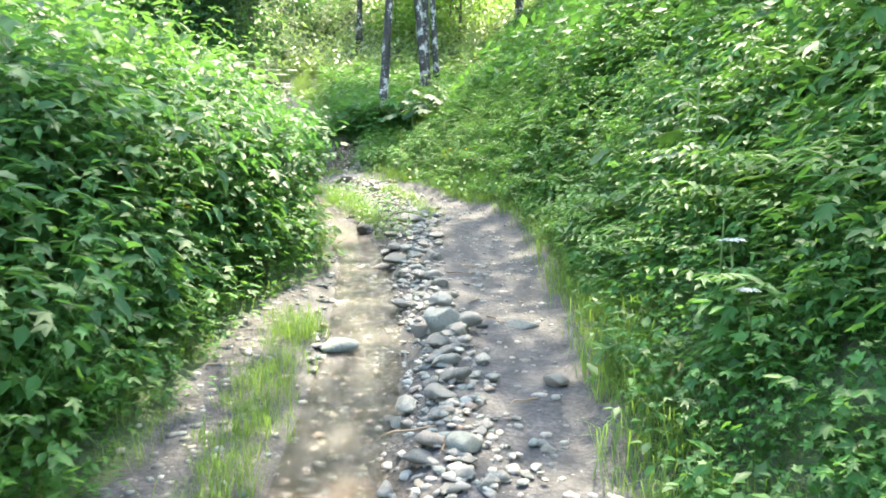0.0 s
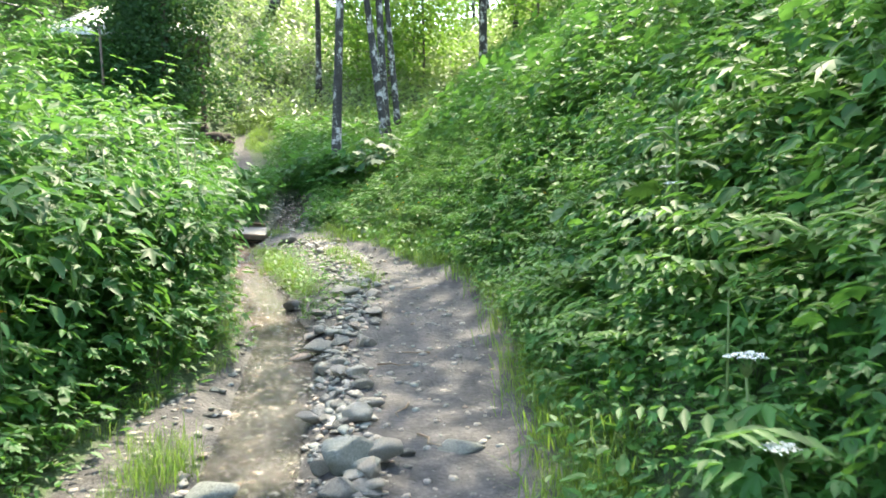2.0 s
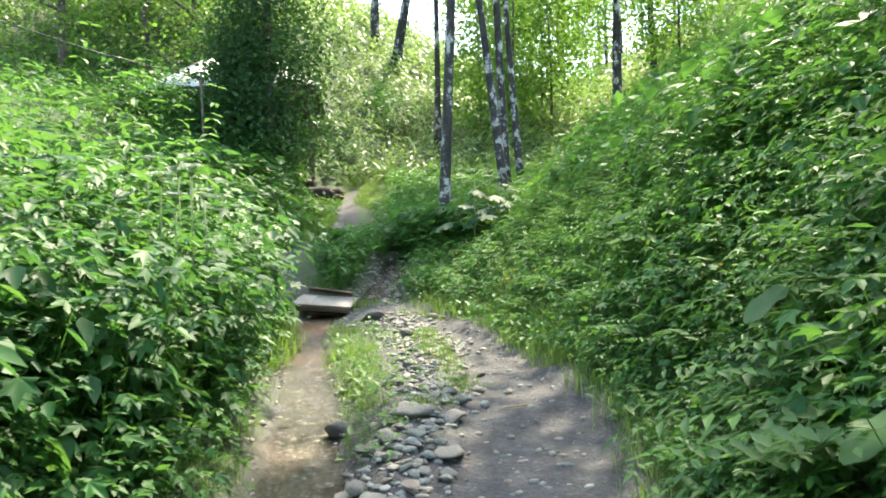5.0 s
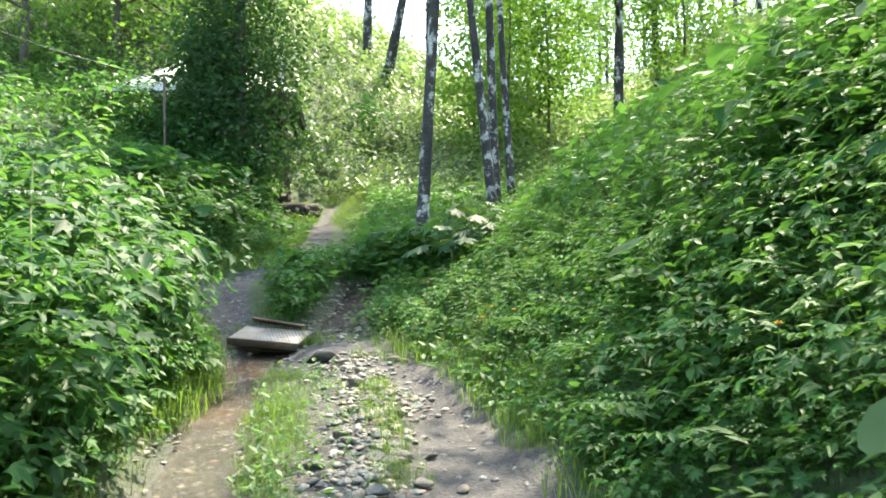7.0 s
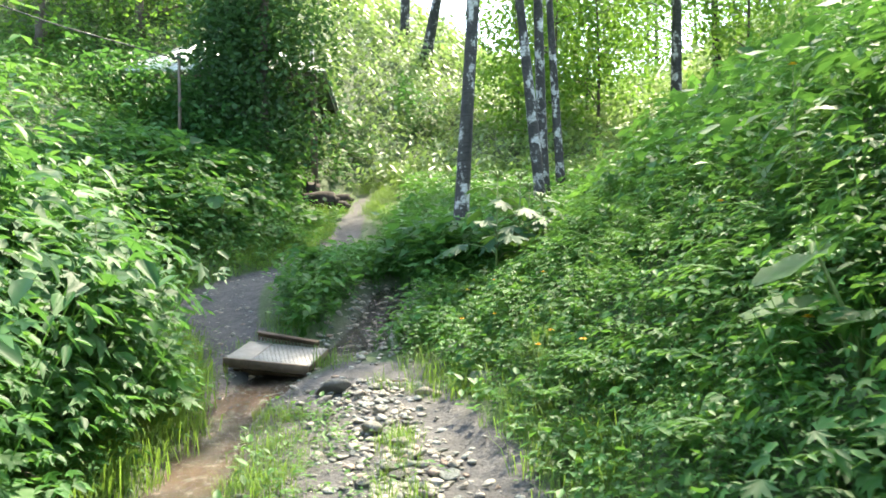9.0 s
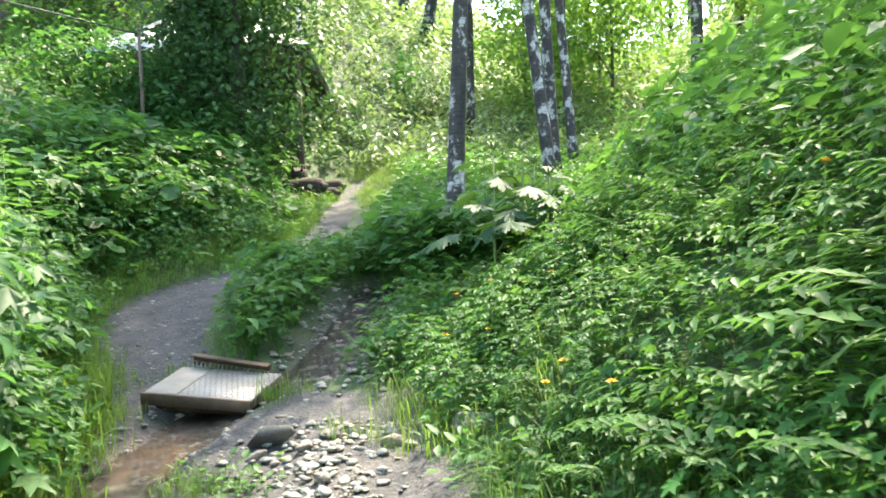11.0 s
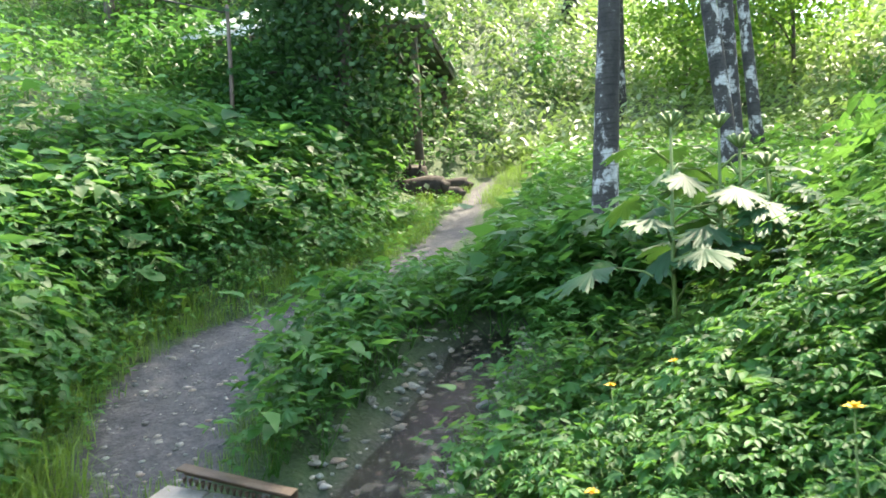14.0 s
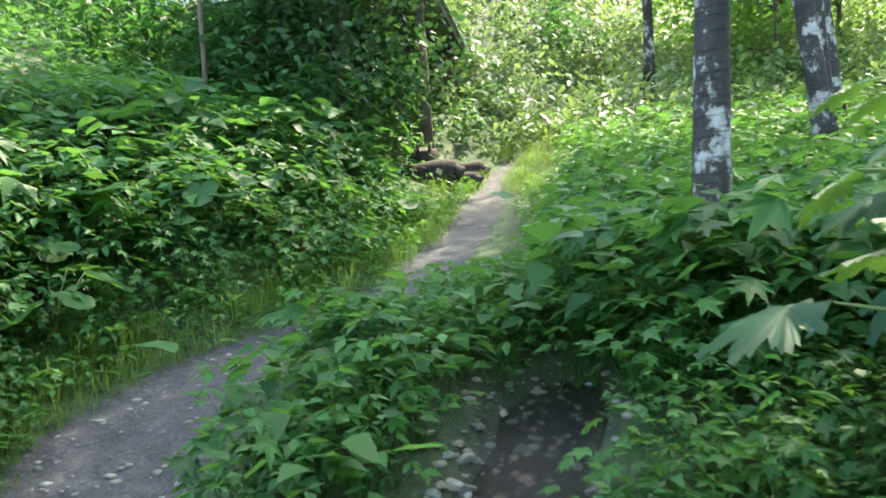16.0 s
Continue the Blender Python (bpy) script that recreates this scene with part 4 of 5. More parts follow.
# shift moves crowns above the view to where their shade is wanted
BL = "birch tree with peeling black and white bark"
tree("birch_tree", -1.21, 15.9, 10.0, 0.093, (0.065, 0.02), M_BIRCH, M_CANOPY, 0.66, 1.6, 85, 48, 0.10, 1, BL, "birches by the brook", bow=0.05, shift=(0.2, 3.6))
tree("birch_tree", -2.75, 26.8, 10.5, 0.10, (0.03, 0.0), M_BIRCH, M_CANOPY, 0.80, 2.4, 45, 50, 0.11, 2, "slender birch at the foot of the hillside", "birches up the gully", bow=0.08, shift=(0.2, -0.8))
tree("birch_tree", -0.40, 19.2, 11.0, 0.095, (-0.085, 0.03), M_BIRCH, M_CANOPY, 0.64, 2.2, 130, 55, 0.11, 3, BL, "birches by the brook", bow=0.05, shift=(0.3, 1.8))
tree("birch_tree", -0.40, 19.7, 11.5, 0.098, (-0.02, 0.03), M_BIRCH, M_CANOPY, 0.62, 2.3, 170, 55, 0.11, 4, BL, "birches by the brook", bow=0.05, shift=(-1.1, 1.6))
tree("birch_tree", -0.18, 21.2, 12.0, 0.085, (-0.04, 0.03), M_BIRCH, M_CANOPY, 0.58, 3.0, 210, 55, 0.11, 5, BL, "birches by the brook", bow=0.08, shift=(0.6, 2.2))
tree("birch_tree", 2.35, 27.0, 10.0, 0.15, (0.02, 0.0), M_BIRCH, M_CANOPY, 0.35, 2.8, 110, 50, 0.09, 6, BL, "birches up the gully", bow=0.1)
tree("birch_tree", -5.3, 34.0, 11.0, 0.20, (0.22, 0.0), M_BIRCH, M_CANOPY, 0.6, 2.4, 60, 50, 0.10, 7, "leaning birch tree on the hillside", "birches up the gully")
tree("birch_tree", -6.4, 36.0, 11.0, 0.20, (0.03, 0.0), M_BIRCH, M_CANOPY, 0.6, 2.4, 60, 50, 0.10, 8, BL, "birches up the gully")

# the dark tree in front of the shelter, its unseen top stretched to shade the slope
tree("dark_tree", -5.4, 20.3, 11.0, 0.11, (0.0, 0.0), M_DARKBARK, M_DARK, 0.04, 1.0, 390, 80, 0.10, 20, "dense dark-leaved tree beside the shelter", "", 20, 0.36)
tree("dark_tree", -6.2, 20.9, 3.1, 0.06, (-0.01, 0.0), M_DARKBARK, M_DARK, 0.06, 0.9, 90, 90, 0.135, 21, "bushy low dark-leaved tree crowding a shelter", "", 14, 0.34)

# trees added along the top of the steep bank, out of view, to shade the trail
k = 0
for x, y, h, lx, full, over in ((5.2, 9.3, 9, -0.32, 52, -1.3), (5.2, 11.8, 9, -0.34, 36, 0.6), (5.4, 15.0, 9, -0.36, 66, 0.8), (7.2, 9.5, 9, -0.2, 24, 0), (6.7, 20.0, 9, -0.28, 115, -0.3), (7.5, 22.5, 9, -0.05, 110, 0)):
    k += 1
    tree("birch_tree", x, y, h, 0.12, (lx, 0.01), M_BIRCH, M_CANOPY, 0.70, 3.4, full, 42, 0.18, 30 + k, "birch added on the bank top to shade the trail", "trees on the bank", clump_r=0.5, shift=(over, 0))
# two more added out of view, crowns pushed over the brook bank as shade
for x, y, h, lx, full in ((-5.6, 9.0, 9, 0.26, 95), (-5.4, 6.2, 9, 0.24, 80)):
    k += 1
    tree("birch_tree", x, y, h, 0.12, (lx, 0.0), M_BIRCH, M_CANOPY, 0.72, 2.4, full, 52, 0.14, 30 + k, "unseen birch added to shade the brook bank", "trees on the bank", clump_r=0.5, shift=(2.5, 0))
for x, y, h in ((-10.2, 27.5, 7.0), (-10.6, 25.0, 8.0), (-11.5, 22.5, 8.0)):
    k += 1
    tree("birch_tree", x, y, h, 0.11, (0.02, 0.01), M_DARKBARK, M_CANOPY, 0.06, 2.6, 170, 50, 0.12, 30 + k, "leafy tree on the slope behind the shelter", "trees on the slope", clump_r=0.45)

# far woods
far = []
for i in range(4):
    far.append(tree("birch_tree", 4 + 3 * i, 44 + 2 * i, 9 + i, 0.12, (R.uniform(-0.04, 0.04), 0), M_BIRCH, M_CANOPY, 0.22, 2.4, 110, 34, 0.15, 50 + i, "slender birch in sunlit woods up the gully", "far woods", limbs=7, clump_r=0.5))
fr = random.Random(5)
for i in range(34):
    y = fr.uniform(27, 62)
    x = fr.uniform(-2.5, 16) if i % 4 else fr.uniform(-24, -12)
    turn = math.degrees(math.atan2(x - 0.4, y - 6))
    if abs(x - 2.35) < 0.8 and y < 30 or -21 < turn < -5.5 or 3.0 < turn < 7.5 and y < 48:
        continue
    copy_thing(far[i % 4], pose(x, y, float(height(x, y)) - 0.2, 0, 0, fr.uniform(0, 360)))

for i, (x, y) in enumerate(((-0.6, 27.5), (0.5, 29.0), (-1.8, 30.5), (4.3, 28.5), (0.2, 33.0))):
    tree("young_tree", x, y, (6.2 if x < 1 else 4.6) - 0.3 * (i % 3), 0.05, (0.02, 0.0), M_DARKBARK, M_CANOPY, 0.08, 1.6, 110, 45, 0.13, 70 + i, "young leafy tree glowing yellow-green against the light", "young trees up the gully", limbs=8, clump_r=0.32)

# ---- the metal step over the brook ----
def metal_step():
    w, dpt = 0.70, 0.56
    t = new("metal_step")
    t.matrix_world = pose(-2.21, 12.59, 1.16, 9, 5.5, 3)
    tagged(t, "low steel step plate bridging the brook", "step")
    part("board", box(-0.235, 0.29, 0.052, 0.21, 0.52, 0.024), M_PLANK, t, "pale worn board")
    part("tread_plate", box(0.115, 0.29, 0.052, 0.475, 0.52, 0.022, 0.003), M_STEEL, t, "worn grey anti-slip steel")
    bumps = []
    for i in range(13):
        for j in range(12):
            q = tube([(0, 0, 0), (0, 0, 0.007)], [0.010, 0.006], 6)
            bumps.append(turned(q, pose(-0.10 + i * 0.036 + (j % 2) * 0.014, 0.06 + j * 0.042, 0.061) @ Matrix.Diagonal((1.1, 0.75, 1, 1))))
    tagged(part("raised_studs", joined(bumps), M_STEEL, t), kind="stuff")
    part("front_bar", box(0, 0.012, 0.028, w, 0.022, 0.075, 0.004), M_RUST, t, "rusty steel front bar")
    part("side_bar", box(0.348, 0.30, 0.03, 0.014, 0.54, 0.05, 0.003), M_RUST, t)
    part("back_rail", turned(box(0, 0, 0, 0.54, 0.012, 0.050, 0.003), pose(0.0, 0.575, 0.113, 0, 4, 0)), M_RUST, t, "rusty upright angle iron")
    part("rail_flange", turned(box(0, 0, 0, 0.54, 0.06, 0.010, 0.002), pose(0.0, 0.548, 0.133, 0, 4, 0)), M_RUST, t)
    teeth = [turned(tube([(0, 0, 0), (0, 0, 0.03)], [0.013, 0.003], 4), pose(-0.25 + i * 0.03, 0.545, 0.110 - 0.0021 * i) @ Matrix.Diagonal((1, 1, -1, 1))) for i in range(18)]
    part("serrated_edge", joined(teeth), M_RUST, t)
    for i in range(4):
        part("grating_bar", turned(box(0, 0, 0, 0.60, 0.006, 0.022, 0.002), pose(0.0, 0.10 + 0.03 * i, -0.055 - 0.028 * i)), M_RUST, t)
    for i in range(15):
        part("grating_rib", turned(box(0, 0, 0, 0.006, 0.16, 0.012, 0.002), pose(-0.28 + 0.04 * i, 0.145, -0.097, -42)), M_RUST, t)
    for x, y in ((-0.33, 0.02), (0.335, 0.02), (-0.33, 0.55), (0.335, 0.55)):
        part("leg", box(x, y, -0.075, 0.03, 0.03, 0.19, 0.003), M_RUST, t)
    return t


metal_step()


# ---- the shelter behind the dark tree ----
def shelter():
    x0, y0 = -7.0, 22.9
    zf, eave, peak, half = 4.15, 5.75, 7.05, 1.95
    t = thing("shelter", x0, y0, zf, "open wooden shelter with a pale sheet roof on the hillside", "shelter", turn=14)
    e, k = eave - zf, peak - zf
    for a in range(4):
        n = 9
        for i in range(n):
            u0, u1 = -half + 2 * half * i / n, -half + 2 * half * (i + 1) / n
            top0, top1 = u0 * 0.12, u1 * 0.12
            lift = 0.02 * (i % 2)
            V = np.array([[u0, -half, e + lift], [u1, -half, e + lift], [top1, -0.12, k + lift], [top0, -0.12, k + lift],
                          [u0, -half, e + lift - 0.03], [u1, -half, e + lift - 0.03], [top1, -0.12, k + lift - 0.03], [top0, -0.12, k + lift - 0.03]])
            q = [(0, 1, 2, 3), (7, 6, 5, 4), (0, 4, 5, 1), (1, 5, 6, 2), (3, 2, 6, 7), (0, 3, 7, 4)]
            part("roof_sheet", turned((V, np.array([tri for f_ in q for tri in ((f_[0], f_[1], f_[2]), (f_[0], f_[2], f_[3]))])), pose(0, 0, 0, 0, 0, 90 * a)), M_ROOF, t, "pale weathered sheet roofing")
        part("eave_board", turned(box(0, -half + 0.06, e - 0.08, 2 * half - 0.1, 0.03, 0.12), pose(0, 0, 0, 0, 0, 90 * a)), M_WOOD, t)
        part("post", turned(box(half - 0.25, half - 0.25, e / 2 - 0.25, 0.12, 0.12, e + 0.4), pose(0, 0, 0, 0, 0, 90 * a)), M_WOOD, t)
    for i in range(6):
        part("wall_board", box(-0.1, half - 0.32, -0.1 + i * 0.17, 2 * half - 0.7, 0.03, 0.15), M_BRICK, t, "red-brown wooden board")
    for i in range(4):
        part("railing_board", box(-half + 0.25, 0, 0.1 + i * 0.2, 0.03, 2 * half - 0.7, 0.12), M_WOOD, t)
    return t


shelter()


def pole_with_board():
    x, y = -6.35, 25.6
    z = float(height(x, y)) - 0.2
    t = thing("pole", x, y, z, "grey wooden pole with a small grey board beside the trail", "pole")
    part("shaft", tube([(0, 0, 0), (0.01, 0, 1.0), (0, 0, 2.3)], [0.055, 0.05, 0.045], 10), M_GREY, t, soft=True)
    part("board", turned(box(0.22, -0.05, 0.45, 0.30, 0.03, 0.42), pose(0, 0, 0, 0, 8, 20)), M_GREY, t)
    return t


pole_with_board()


def fence_post(x, y, h):
    z = float(height(x, y)) - 0.15
    t = thing("fence_post", x, y, z, "thin weathered wooden post on the slope", "post")
    part("stake", tube([(0, 0, 0), (0.02, 0, h * 0.5), (0.01, 0, h)], [0.03, 0.028, 0.025], 8), M_WOOD, t, soft=True)
    part("wire_loop", tube([(0.045 * math.cos(a), 0.045 * math.sin(a), h - 0.08 + 0.003 * i) for i, a in enumerate(np.linspace(0, 9, 14))], [0.004] * 14, 5), M_CABLE, t)
    return t


fence_post(-6.35, 19.0, 5.55 - float(height(-6.35, 19.0)) + 0.15)
cable_pts = [(-12.5, 15.5, 7.7), (-10.4, 17.0, 6.75), (-8.2, 18.5, 6.0), (-6.35, 19.0, 5.45)]
cab = new("cable", tri_mesh("cable", *tube(cable_pts, [0.012] * 4, 6), M_CABLE))
tagged(cab, "thin dark cable strung from a post over the slope", "cable")


def log_step(x, y, L, r, turn, label):
    z = float(height(x, y))
    t = thing("log", x, y, z, label, "log", "rough log steps", turn=turn)
    s = np.linspace(-L / 2, L / 2, 8)
    part("wood", tube(np.stack([s, 0.02 * np.sin(s * 7), 0.02 * np.cos(s * 5) + r * 0.7], 1), r * (1 + 0.12 * np.sin(s * 9)), 10), M_ROT, t, soft=True)
    part("broken_end", tube([(L / 2 - 0.01, 0, r * 0.7), (L / 2 + 0.05, 0.01, r * 0.8), (L / 2 + 0.11, 0.02, r)], [r * 0.8, r * 0.5, r * 0.1], 7), M_ROT, t)
    return t


log_step(-4.75, 21.2, 0.65, 0.15, 8, "dark rotten log at the trail edge")


def stump(x, y, h, r, seed):
    g = np.random.default_rng(seed)
    t = thing("tree_stump", x, y, float(height(x, y)) - 0.08, "dark rotten tree stump beside the trail head", "stump", turn=seed * 50)
    f = np.linspace(0, 1, 6)
    part("wood", tube(np.stack([0.03 * np.sin(f * 4), 0.02 * np.cos(f * 5), h * f], 1), r * (1.25 - 0.35 * f + 0.06 * g.normal(0, 1, 6)), 11), M_ROT, t, soft=True)
    for i in range(6):
        q = i * 1.05 + g.uniform(-0.2, 0.2)
        c, n = math.cos(q) * r * 0.75, math.sin(q) * r * 0.75
        part("splinter", tube([(c, n, h - 0.06), (c * 1.05, n * 1.05, h + g.uniform(0.03, 0.12))], [0.035, 0.006], 5), M_ROT, t)
    for i in range(4):
        q = i * 1.6 + g.uniform(-0.3, 0.3)
        part("root", tube([(0, 0, 0.12), (1.3 * r * math.cos(q), 1.3 * r * math.sin(q), 0.08), (2.1 * r * math.cos(q), 2.1 * r * math.sin(q), -0.02)], [0.07, 0.05, 0.02], 6), M_ROT, t)
    return t


stump(-5.05, 21.7, 0.42, 0.20, 3)


def notice_board(x, y):
    t = thing("notice_board", x, y, float(height(x, y)) - 0.2, "pale notice board on two yellowish wooden posts", "notice board", turn=14)
    for k in (-0.16, 0.16):
        part("post", box(k, 0, 0.75, 0.05, 0.05, 1.5), M_OCHRE, t, "ochre-yellow wooden post")
    part("board", box(0, -0.04, 1.25, 0.44, 0.02, 0.40), M_GREY, t)
    for z in (1.05, 1.45):
        part("frame_bar", box(0, -0.05, z, 0.48, 0.02, 0.035), M_WOOD, t)
    return t


notice_board(-6.85, 25.1)
log_step(-4.62, 21.7, 0.6, 0.10, -10, "dark rotten log lying as a step")
log_step(-4.72, 22.5, 0.4, 0.11, 20, "short dark log by the trail head")
log_step(1.32, 6.85, 0.5, 0.06, 100, "broken grey log in the herbs")

# ---- plants that stand out ----
def leaf_big(lobes=7, cut=0.42):
    """A broad leaf cut into toothed lobes, each with its own fold."""
    rim = []
    for i in range(lobes):
        g = -125 + 250 * i / (lobes - 1)
        r = 1.0 - 0.35 * abs(g) / 125
        for dg, k in ((-17, 0.68), (-12, 0.84), (-8, 0.80), (-4, 0.96), (0, 1.0), (4, 0.94), (8, 0.80), (12, 0.85), (17, 0.68)):
            rim.append((g + dg, r * k))
        if i < lobes - 1:
            rim.append((g + 125 / (lobes - 1), cut * r))
    V = [[0, 0, 0.02], [0, 0.30, 0.04]]
    for n, (g, r) in enumerate(rim):
        V.append([0.66 * r * math.sin(radians(g)), 0.34 + 0.66 * r * math.cos(radians(g)), 0.035 * (n % 10 == 4) - 0.02 * (n % 2) - 0.20 * r * r])
    m = len(V)
    return np.array(V), np.array([[1, i + 1, i] for i in range(2, m - 1)] + [[0, 1, 2], [0, m - 1, 1]])


HOG = leaf_big(7, 0.56)


def hogweed(x, y, h, n, size, seed, label):
    r = random.Random(seed)
    z = float(height(x, y)) - 0.03
    t = thing("hogweed", x, y, z, label, "plant", "hogweed plants", turn=r.uniform(0, 360))
    part("stem", tube([(0, 0, 0), (0.02, 0.01, h * 0.5), (0.04, 0, h)], [0.014, 0.011, 0.006], 7), M_STEM, t, soft=True)
    for i in range(n):
        f = 0.38 + 0.60 * i / n
        g = i * 137.5 + r.uniform(-25, 25)
        L = size * 0.75 * (1.2 - 0.7 * f)
        a = (0.03 * f, 0.01, h * f * 0.95)
        b = (a[0] + L * math.cos(radians(g)), a[1] + L * math.sin(radians(g)), h * f * 0.95 + 0.45 * L)
        pet = part("leaf_stalk", tube([a, ((a[0] + b[0]) / 2, (a[1] + b[1]) / 2, (a[2] + b[2]) / 2 + 0.03), b], [0.007, 0.006, 0.004], 5), M_STEM, t)
        part("leaf", placed(HOG, b, g - 90, r.uniform(-30, 0), size * (1.25 - 0.75 * f) * r.uniform(0.85, 1.15), r.uniform(-15, 15)), M_HOG, pet)
    part("flower_bud", joined([tube([(0.04, 0, h), (0.04 + 0.05 * math.cos(a), 0.05 * math.sin(a), h + 0.06)], [0.004, 0.012], 5) for a in np.linspace(0, 5.5, 7)]), M_STEM, t)
    return t


for x, y, top, n, size, k in ((-0.54, 14.05, 2.80, 10, 0.36, 1), (-0.36, 14.3, 2.80, 10, 0.38, 2), (-0.24, 14.25, 2.70, 9, 0.34, 3), (-0.10, 14.3, 2.60, 8, 0.34, 5)):
    hogweed(x, y, top - float(height(x, y)), n, size, k, "tall hogweed with broad jagged leaves by the birches")
hogweed(1.55, 5.0, 0.95, 7, 0.26, 4, "hogweed with pale leaves on the steep bank")


def burdock(x, y, size, seed, label="burdock with large heart-shaped green leaves"):
    r = random.Random(seed)
    t = thing("burdock", x, y, float(height(x, y)) - 0.02, label, "plant", "burdock plants", turn=r.uniform(0, 360))
    for i in range(6):
        g = i * 60 + r.uniform(-20, 20)
        L = size * r.uniform(0.6, 1.0)
        b = (L * math.cos(radians(g)) * 0.7, L * math.sin(radians(g)) * 0.7, L * r.uniform(1.2, 1.9))
        st = part("leaf_stalk", tube([(0, 0, 0), (b[0] * 0.4, b[1] * 0.4, b[2] * 0.6), b], [0.009, 0.008, 0.005], 5), M_STEM, t)
        part("leaf", placed(HEART, b, g - 90, r.uniform(-45, -5), size * r.uniform(0.7, 1.05), r.uniform(-15, 15)), M_FERN if x > 0 else M_HERB, st)
    return t


for i, (x, y, q) in enumerate(((1.55, 6.85, 0.26), (1.5, 5.6, 0.24), (1.45, 6.3, 0.22), (1.55, 5.2, 0.22), (1.8, 5.9, 0.26), (-4.6, 15.2, 0.30), (-5.0, 16.0, 0.34), (-5.3, 17.3, 0.40), (-4.5, 16.6, 0.30),
                               (-5.6, 15.4, 0.34), (-4.4, 17.9, 0.30), (-6.0, 16.6, 0.36), (-4.9, 14.4, 0.26), (-5.2, 18.6, 0.38), (1.2, 9.3, 0.26), (-4.1, 18.6, 0.26))):
    burdock(x, y, q, 60 + i, "burdock with large heart-shaped leaves on the shaded slope" if x < 0 else "burdock with large heart-shaped leaves on the steep bank")


for i in range(16):
    y = R.uniform(13.6, 18.6)
    x = float(np.interp(y, LEFT_Y, LEFT_X)) - R.uniform(0.45, 2.3)
    burdock(x, y, R.uniform(0.20, 0.30), 90 + i, "burdock with large heart-shaped leaves on the shaded slope")


def umbel_plant(x, y, top, seed, r0=0.07):
    r = random.Random(seed)
    z = float(height(x, y)) - 0.02
    h = max(0.35, top - z)
    t = thing("umbel_flower", x, y, z, "white umbel flower on a tall green stem", "flower", "white umbel flowers", turn=r.uniform(0, 360))
    part("stem", tube([(0, 0, 0), (0.03, 0.02, h * 0.5), (0.05, 0.0, h - 0.06)], [0.007, 0.006, 0.004], 6), M_STEM, t, soft=True)
    rays_, heads = [], []
    for i in range(18):
        g, q = i * 137.5, r0 * math.sqrt((i + 0.5) / 18)
        b = (0.05 + q * math.cos(radians(g)), q * math.sin(radians(g)), h - 1.2 * q * q)
        rays_.append(stalk((0.05, 0, h - 0.06), b, 0.002))
        for m_ in range(9):
            o = 0.012
            heads.append(placed(FLAT, (b[0] + r.uniform(-o, o), b[1] + r.uniform(-o, o), b[2] + r.uniform(0, 0.006)), r.uniform(0, 360), r.uniform(-10, 35), 0.013))
    part("umbel_stalk", joined(rays_), M_STEM, t)
    part("umbel", joined(heads), M_WHITE, t, "flat head of tiny white flowers")
    for i in range(4):
        g = r.uniform(0, 360)
        f = 0.25 + 0.15 * i
        part("leaf", joined([placed(SIMPLE, (0.03 * f + 0.05 * k_ * math.cos(radians(g)), 0.05 * k_ * math.sin(radians(g)), h * f + 0.02 * k_), g - 90 + sd, r.uniform(-25, 0), 0.10) for k_ in range(4) for sd in (-55, 0, 55)]), M_HERB, t)
    return t


for i, (x, y, top) in enumerate(((-1.40, 7.5, 2.12), (-1.45, 7.25, 2.06), (-1.42, 5.9, 1.90), (1.47, 5.04, 1.70), (1.50, 4.75, 1.62), (-1.55, 7.85, 2.16), (-1.42, 7.35, 1.96), (-1.5, 8.1, 2.05), (-1.8, 8.45, 2.32),
                                 (1.22, 3.1, 0.98), (1.25, 3.35, 1.14), (-1.55, 5.0, 1.88), (1.62, 5.3, 1.90), (-0.1, 13.87, 1.85), (-1.75, 6.6, 1.98), (-1.9, 8.0, 2.25))):
    umbel_plant(x, y, top + (0.12 if x < 0 else 0), 200 + i, (0.055 if x < 0 else 0.036) + 0.012 * (i % 3))


def yellow_flower(x, y, top, seed):
    r = random.Random(seed)
    z = float(height(x, y)) - 0.02
    h = max(0.25, top - z)
    t = thing("yellow_flower", x, y, z, "small orange-yellow flower on a thin green stem", "flower", "yellow flowers", turn=r.uniform(0, 360))
    part("stem", tube([(0, 0, 0), (0.02, 0.01, h * 0.6), (0.01, 0.0, h)], [0.004, 0.003, 0.002], 5), M_STEM, t)
    part("blossom", joined([placed(OVATE, (0.01, 0, h), i * 60 + ring * 30, 20 + 30 * ring, 0.026 - 0.006 * ring) for ring in (0, 1) for i in range(6)]), M_YELLOW, t, "ring of orange-yellow petals")
    for i in range(3):
        part("leaf", placed(LOBED, (0.01, 0, h * (0.3 + 0.2 * i)), r.uniform(0, 360), -10, 0.06), M_HERB, t)
    return t


for i, (x, y, top) in enumerate(((0.02, 12.15, 1.90), (-0.46, 13.31, 1.83), (-0.70, 13.27, 1.75), (-0.65, 12.63, 1.55), (0.09, 11.4, 1.52), (0.02, 11.35, 1.47), (1.01, 10.85, 2.26), (1.33, 10.67, 2.9), (1.09, 9.51, 1.75),
                                 (1.35, 8.02, 1.60), (1.9, 8.69, 2.3), (-3.9, 12.92, 2.5), (-1.45, 4.72, 1.19), (0.35, 12.3, 1.9), (-0.2, 12.9, 1.72), (0.3, 10.9, 1.55), (-4.3, 13.4, 2.4), (-0.35, 12.4, 1.6))):
    yellow_flower(x, y, top, 300 + i)


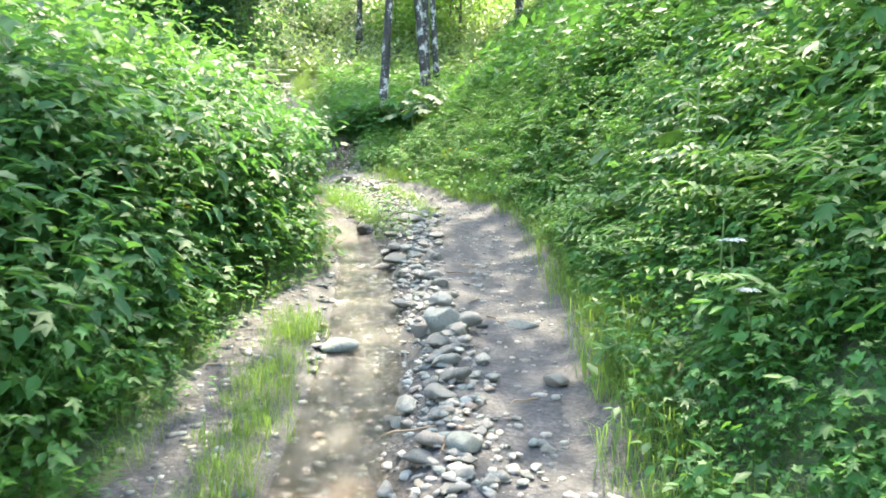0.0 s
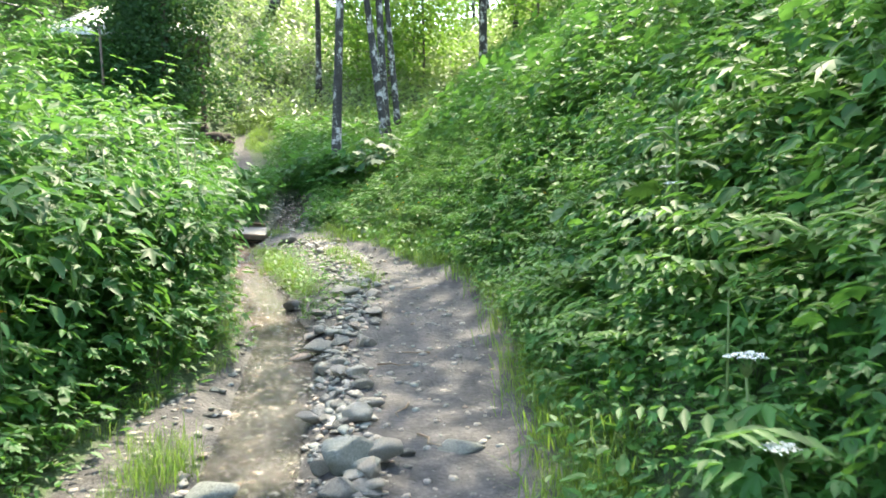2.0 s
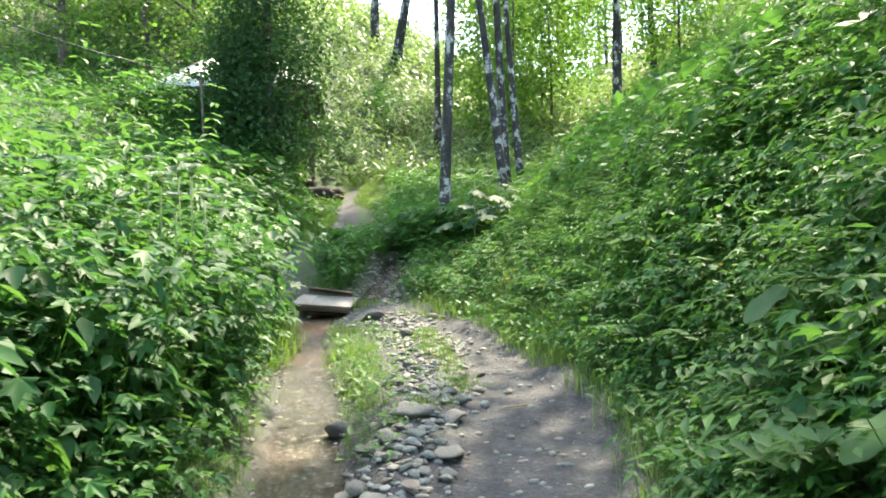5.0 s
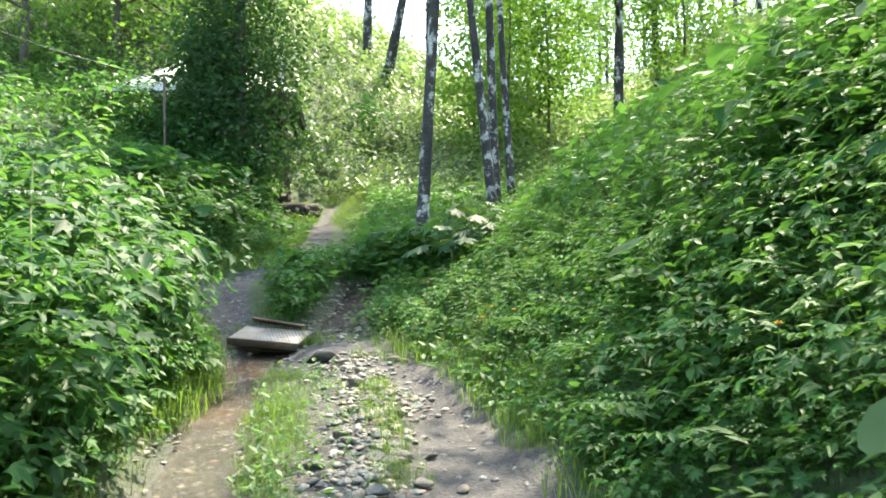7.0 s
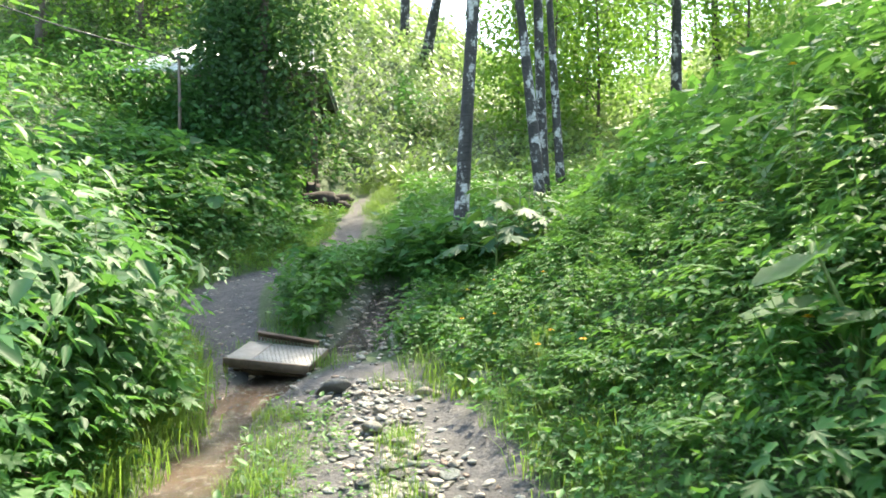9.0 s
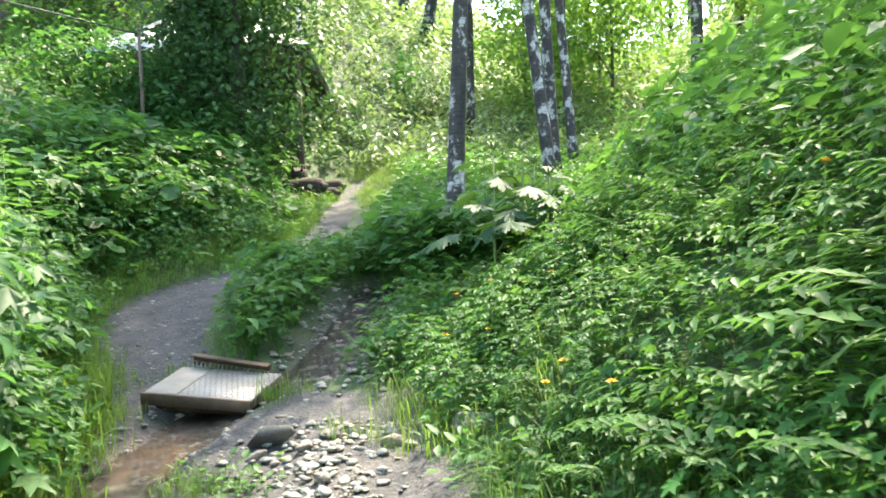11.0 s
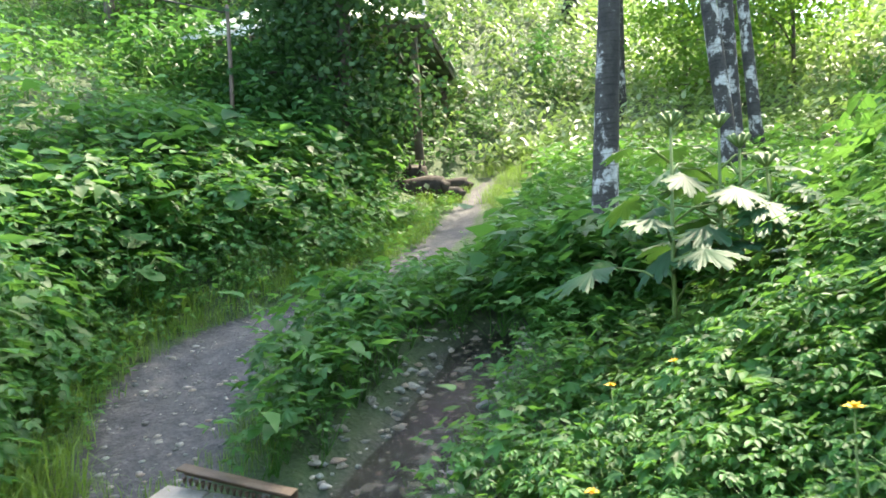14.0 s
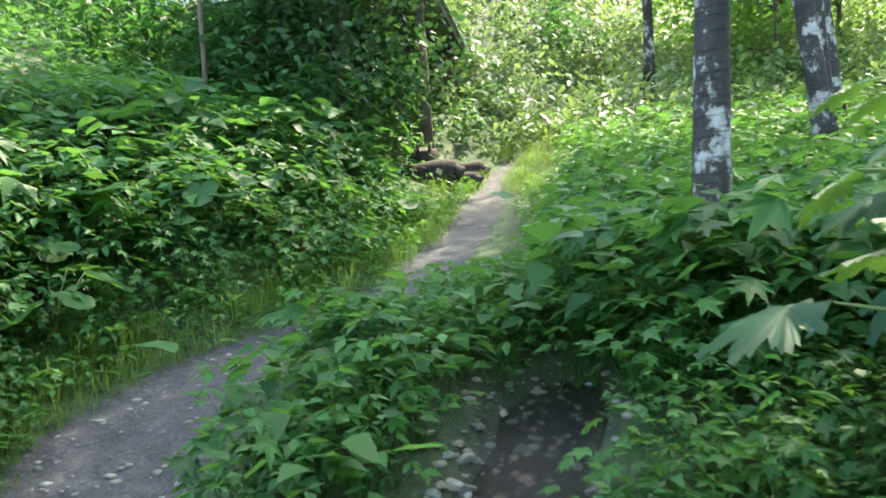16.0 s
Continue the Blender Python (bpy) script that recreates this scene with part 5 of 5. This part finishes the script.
def tall_spike(x, y, top, seed):
    r = random.Random(seed)
    z = float(height(x, y)) - 0.02
    h = max(0.4, top - z)
    t = thing("flower_spike", x, y, z, "tall green herb with a pale budding tip", "plant", "budding herbs", turn=r.uniform(0, 360))
    part("stem", tube([(0, 0, 0), (0.03, 0.02, h * 0.5), (0.0, 0.0, h)], [0.006, 0.005, 0.003], 5), M_STEM, t)
    for i in range(9):
        f = 0.3 + 0.65 * i / 9
        for k_ in (0, 180):
            part("leaf", placed(SIMPLE, (0.03 * math.sin(3.1 * f), 0.02, h * f), i * 90 + k_, r.uniform(-25, 5), 0.11 * (1.25 - f)), M_FERN, t)
    part("bud_head", joined([placed(FLAT, (0, 0, h - 0.05 + 0.006 * i), i * 47, 25, 0.035) for i in range(14)]), M_FERN, t, "pale cluster of buds")
    return t


for i, (x, y, top) in enumerate(((0.33, 12.15, 2.12), (0.58, 12.12, 2.0), (0.20, 11.72, 1.68), (-3.7, 12.89, 2.9), (0.15, 12.5, 1.9), (-4.4, 13.6, 2.9), (0.9, 11.6, 2.2), (-1.9, 9.2, 2.2), (-2.1, 10.2, 2.2), (1.3, 9.9, 2.3), (1.25, 3.6, 1.3))):
    tall_spike(x, y, top, 400 + i)

# bare earth showing on the bank by the brook, made from two added flat stones
stone(-0.60, 12.62, 0.20, 20, 3, "flat sandy stone standing in for bare earth in the herbs", up=0.35)
stone(-0.40, 11.95, 0.16, 60, 3, "flat sandy stone standing in for bare earth at the trail edge", up=0.3)


def twig(x, y, L, turn):
    ob = new("twig", tri_mesh("twig", *tube([(0, 0, 0.01), (L * 0.4, 0.02, 0.015), (L * 0.7, -0.01, 0.012), (L, 0.03, 0.012)], [0.006, 0.005, 0.004, 0.002], 6), M_TWIG))
    ob.matrix_world = pose(x, y, float(height(x, y)), 0, 0, turn)
    return tagged(ob, "dry brown twig lying on the gravel", "twig", "twigs on the trail")


for i in range(16):
    y = R.uniform(2.5, 12.8)
    twig(float(np.interp(y, PATH_Y, PATH_X)) + R.uniform(-0.8, 0.2), y, R.uniform(0.10, 0.28), R.uniform(0, 360))


def dead_branch(x, y, z, turn, tilt, seed):
    """A bare forked branch caught in the herbs."""
    r = random.Random(seed)
    t = thing("dead_branch", x, y, z, "bare grey-brown branch caught in the herbs", "branch", "dead branches", turn=turn)
    main = [(0.18 * i, 0.02 * math.sin(i * 1.7), 0.18 * i * math.tan(radians(tilt)) + 0.01 * r.uniform(-1, 1)) for i in range(6)]
    part("main_stem", tube(main, [0.011, 0.010, 0.008, 0.007, 0.005, 0.003], 6), M_TWIG, t)
    for i in range(1, 6):
        q = main[i]
        sgn = 1 if i % 2 else -1
        part("side_twig", tube([q, (q[0] + 0.10, q[1] + sgn * 0.08, q[2] - 0.03), (q[0] + 0.17, q[1] + sgn * 0.16, q[2] - 0.08)], [0.005, 0.004, 0.002], 5), M_TWIG, t)
    return t


for i, (x, y, up, turn, tilt) in enumerate(((1.55, 4.4, 0.45, 30, 12), (1.7, 3.4, 0.30, 10, 18), (-1.75, 9.3, 0.5, 150, 10), (1.9, 7.4, 0.4, 60, 10))):
    dead_branch(x, y, float(height(x, y)) + up * 0.4, turn, tilt, 500 + i)
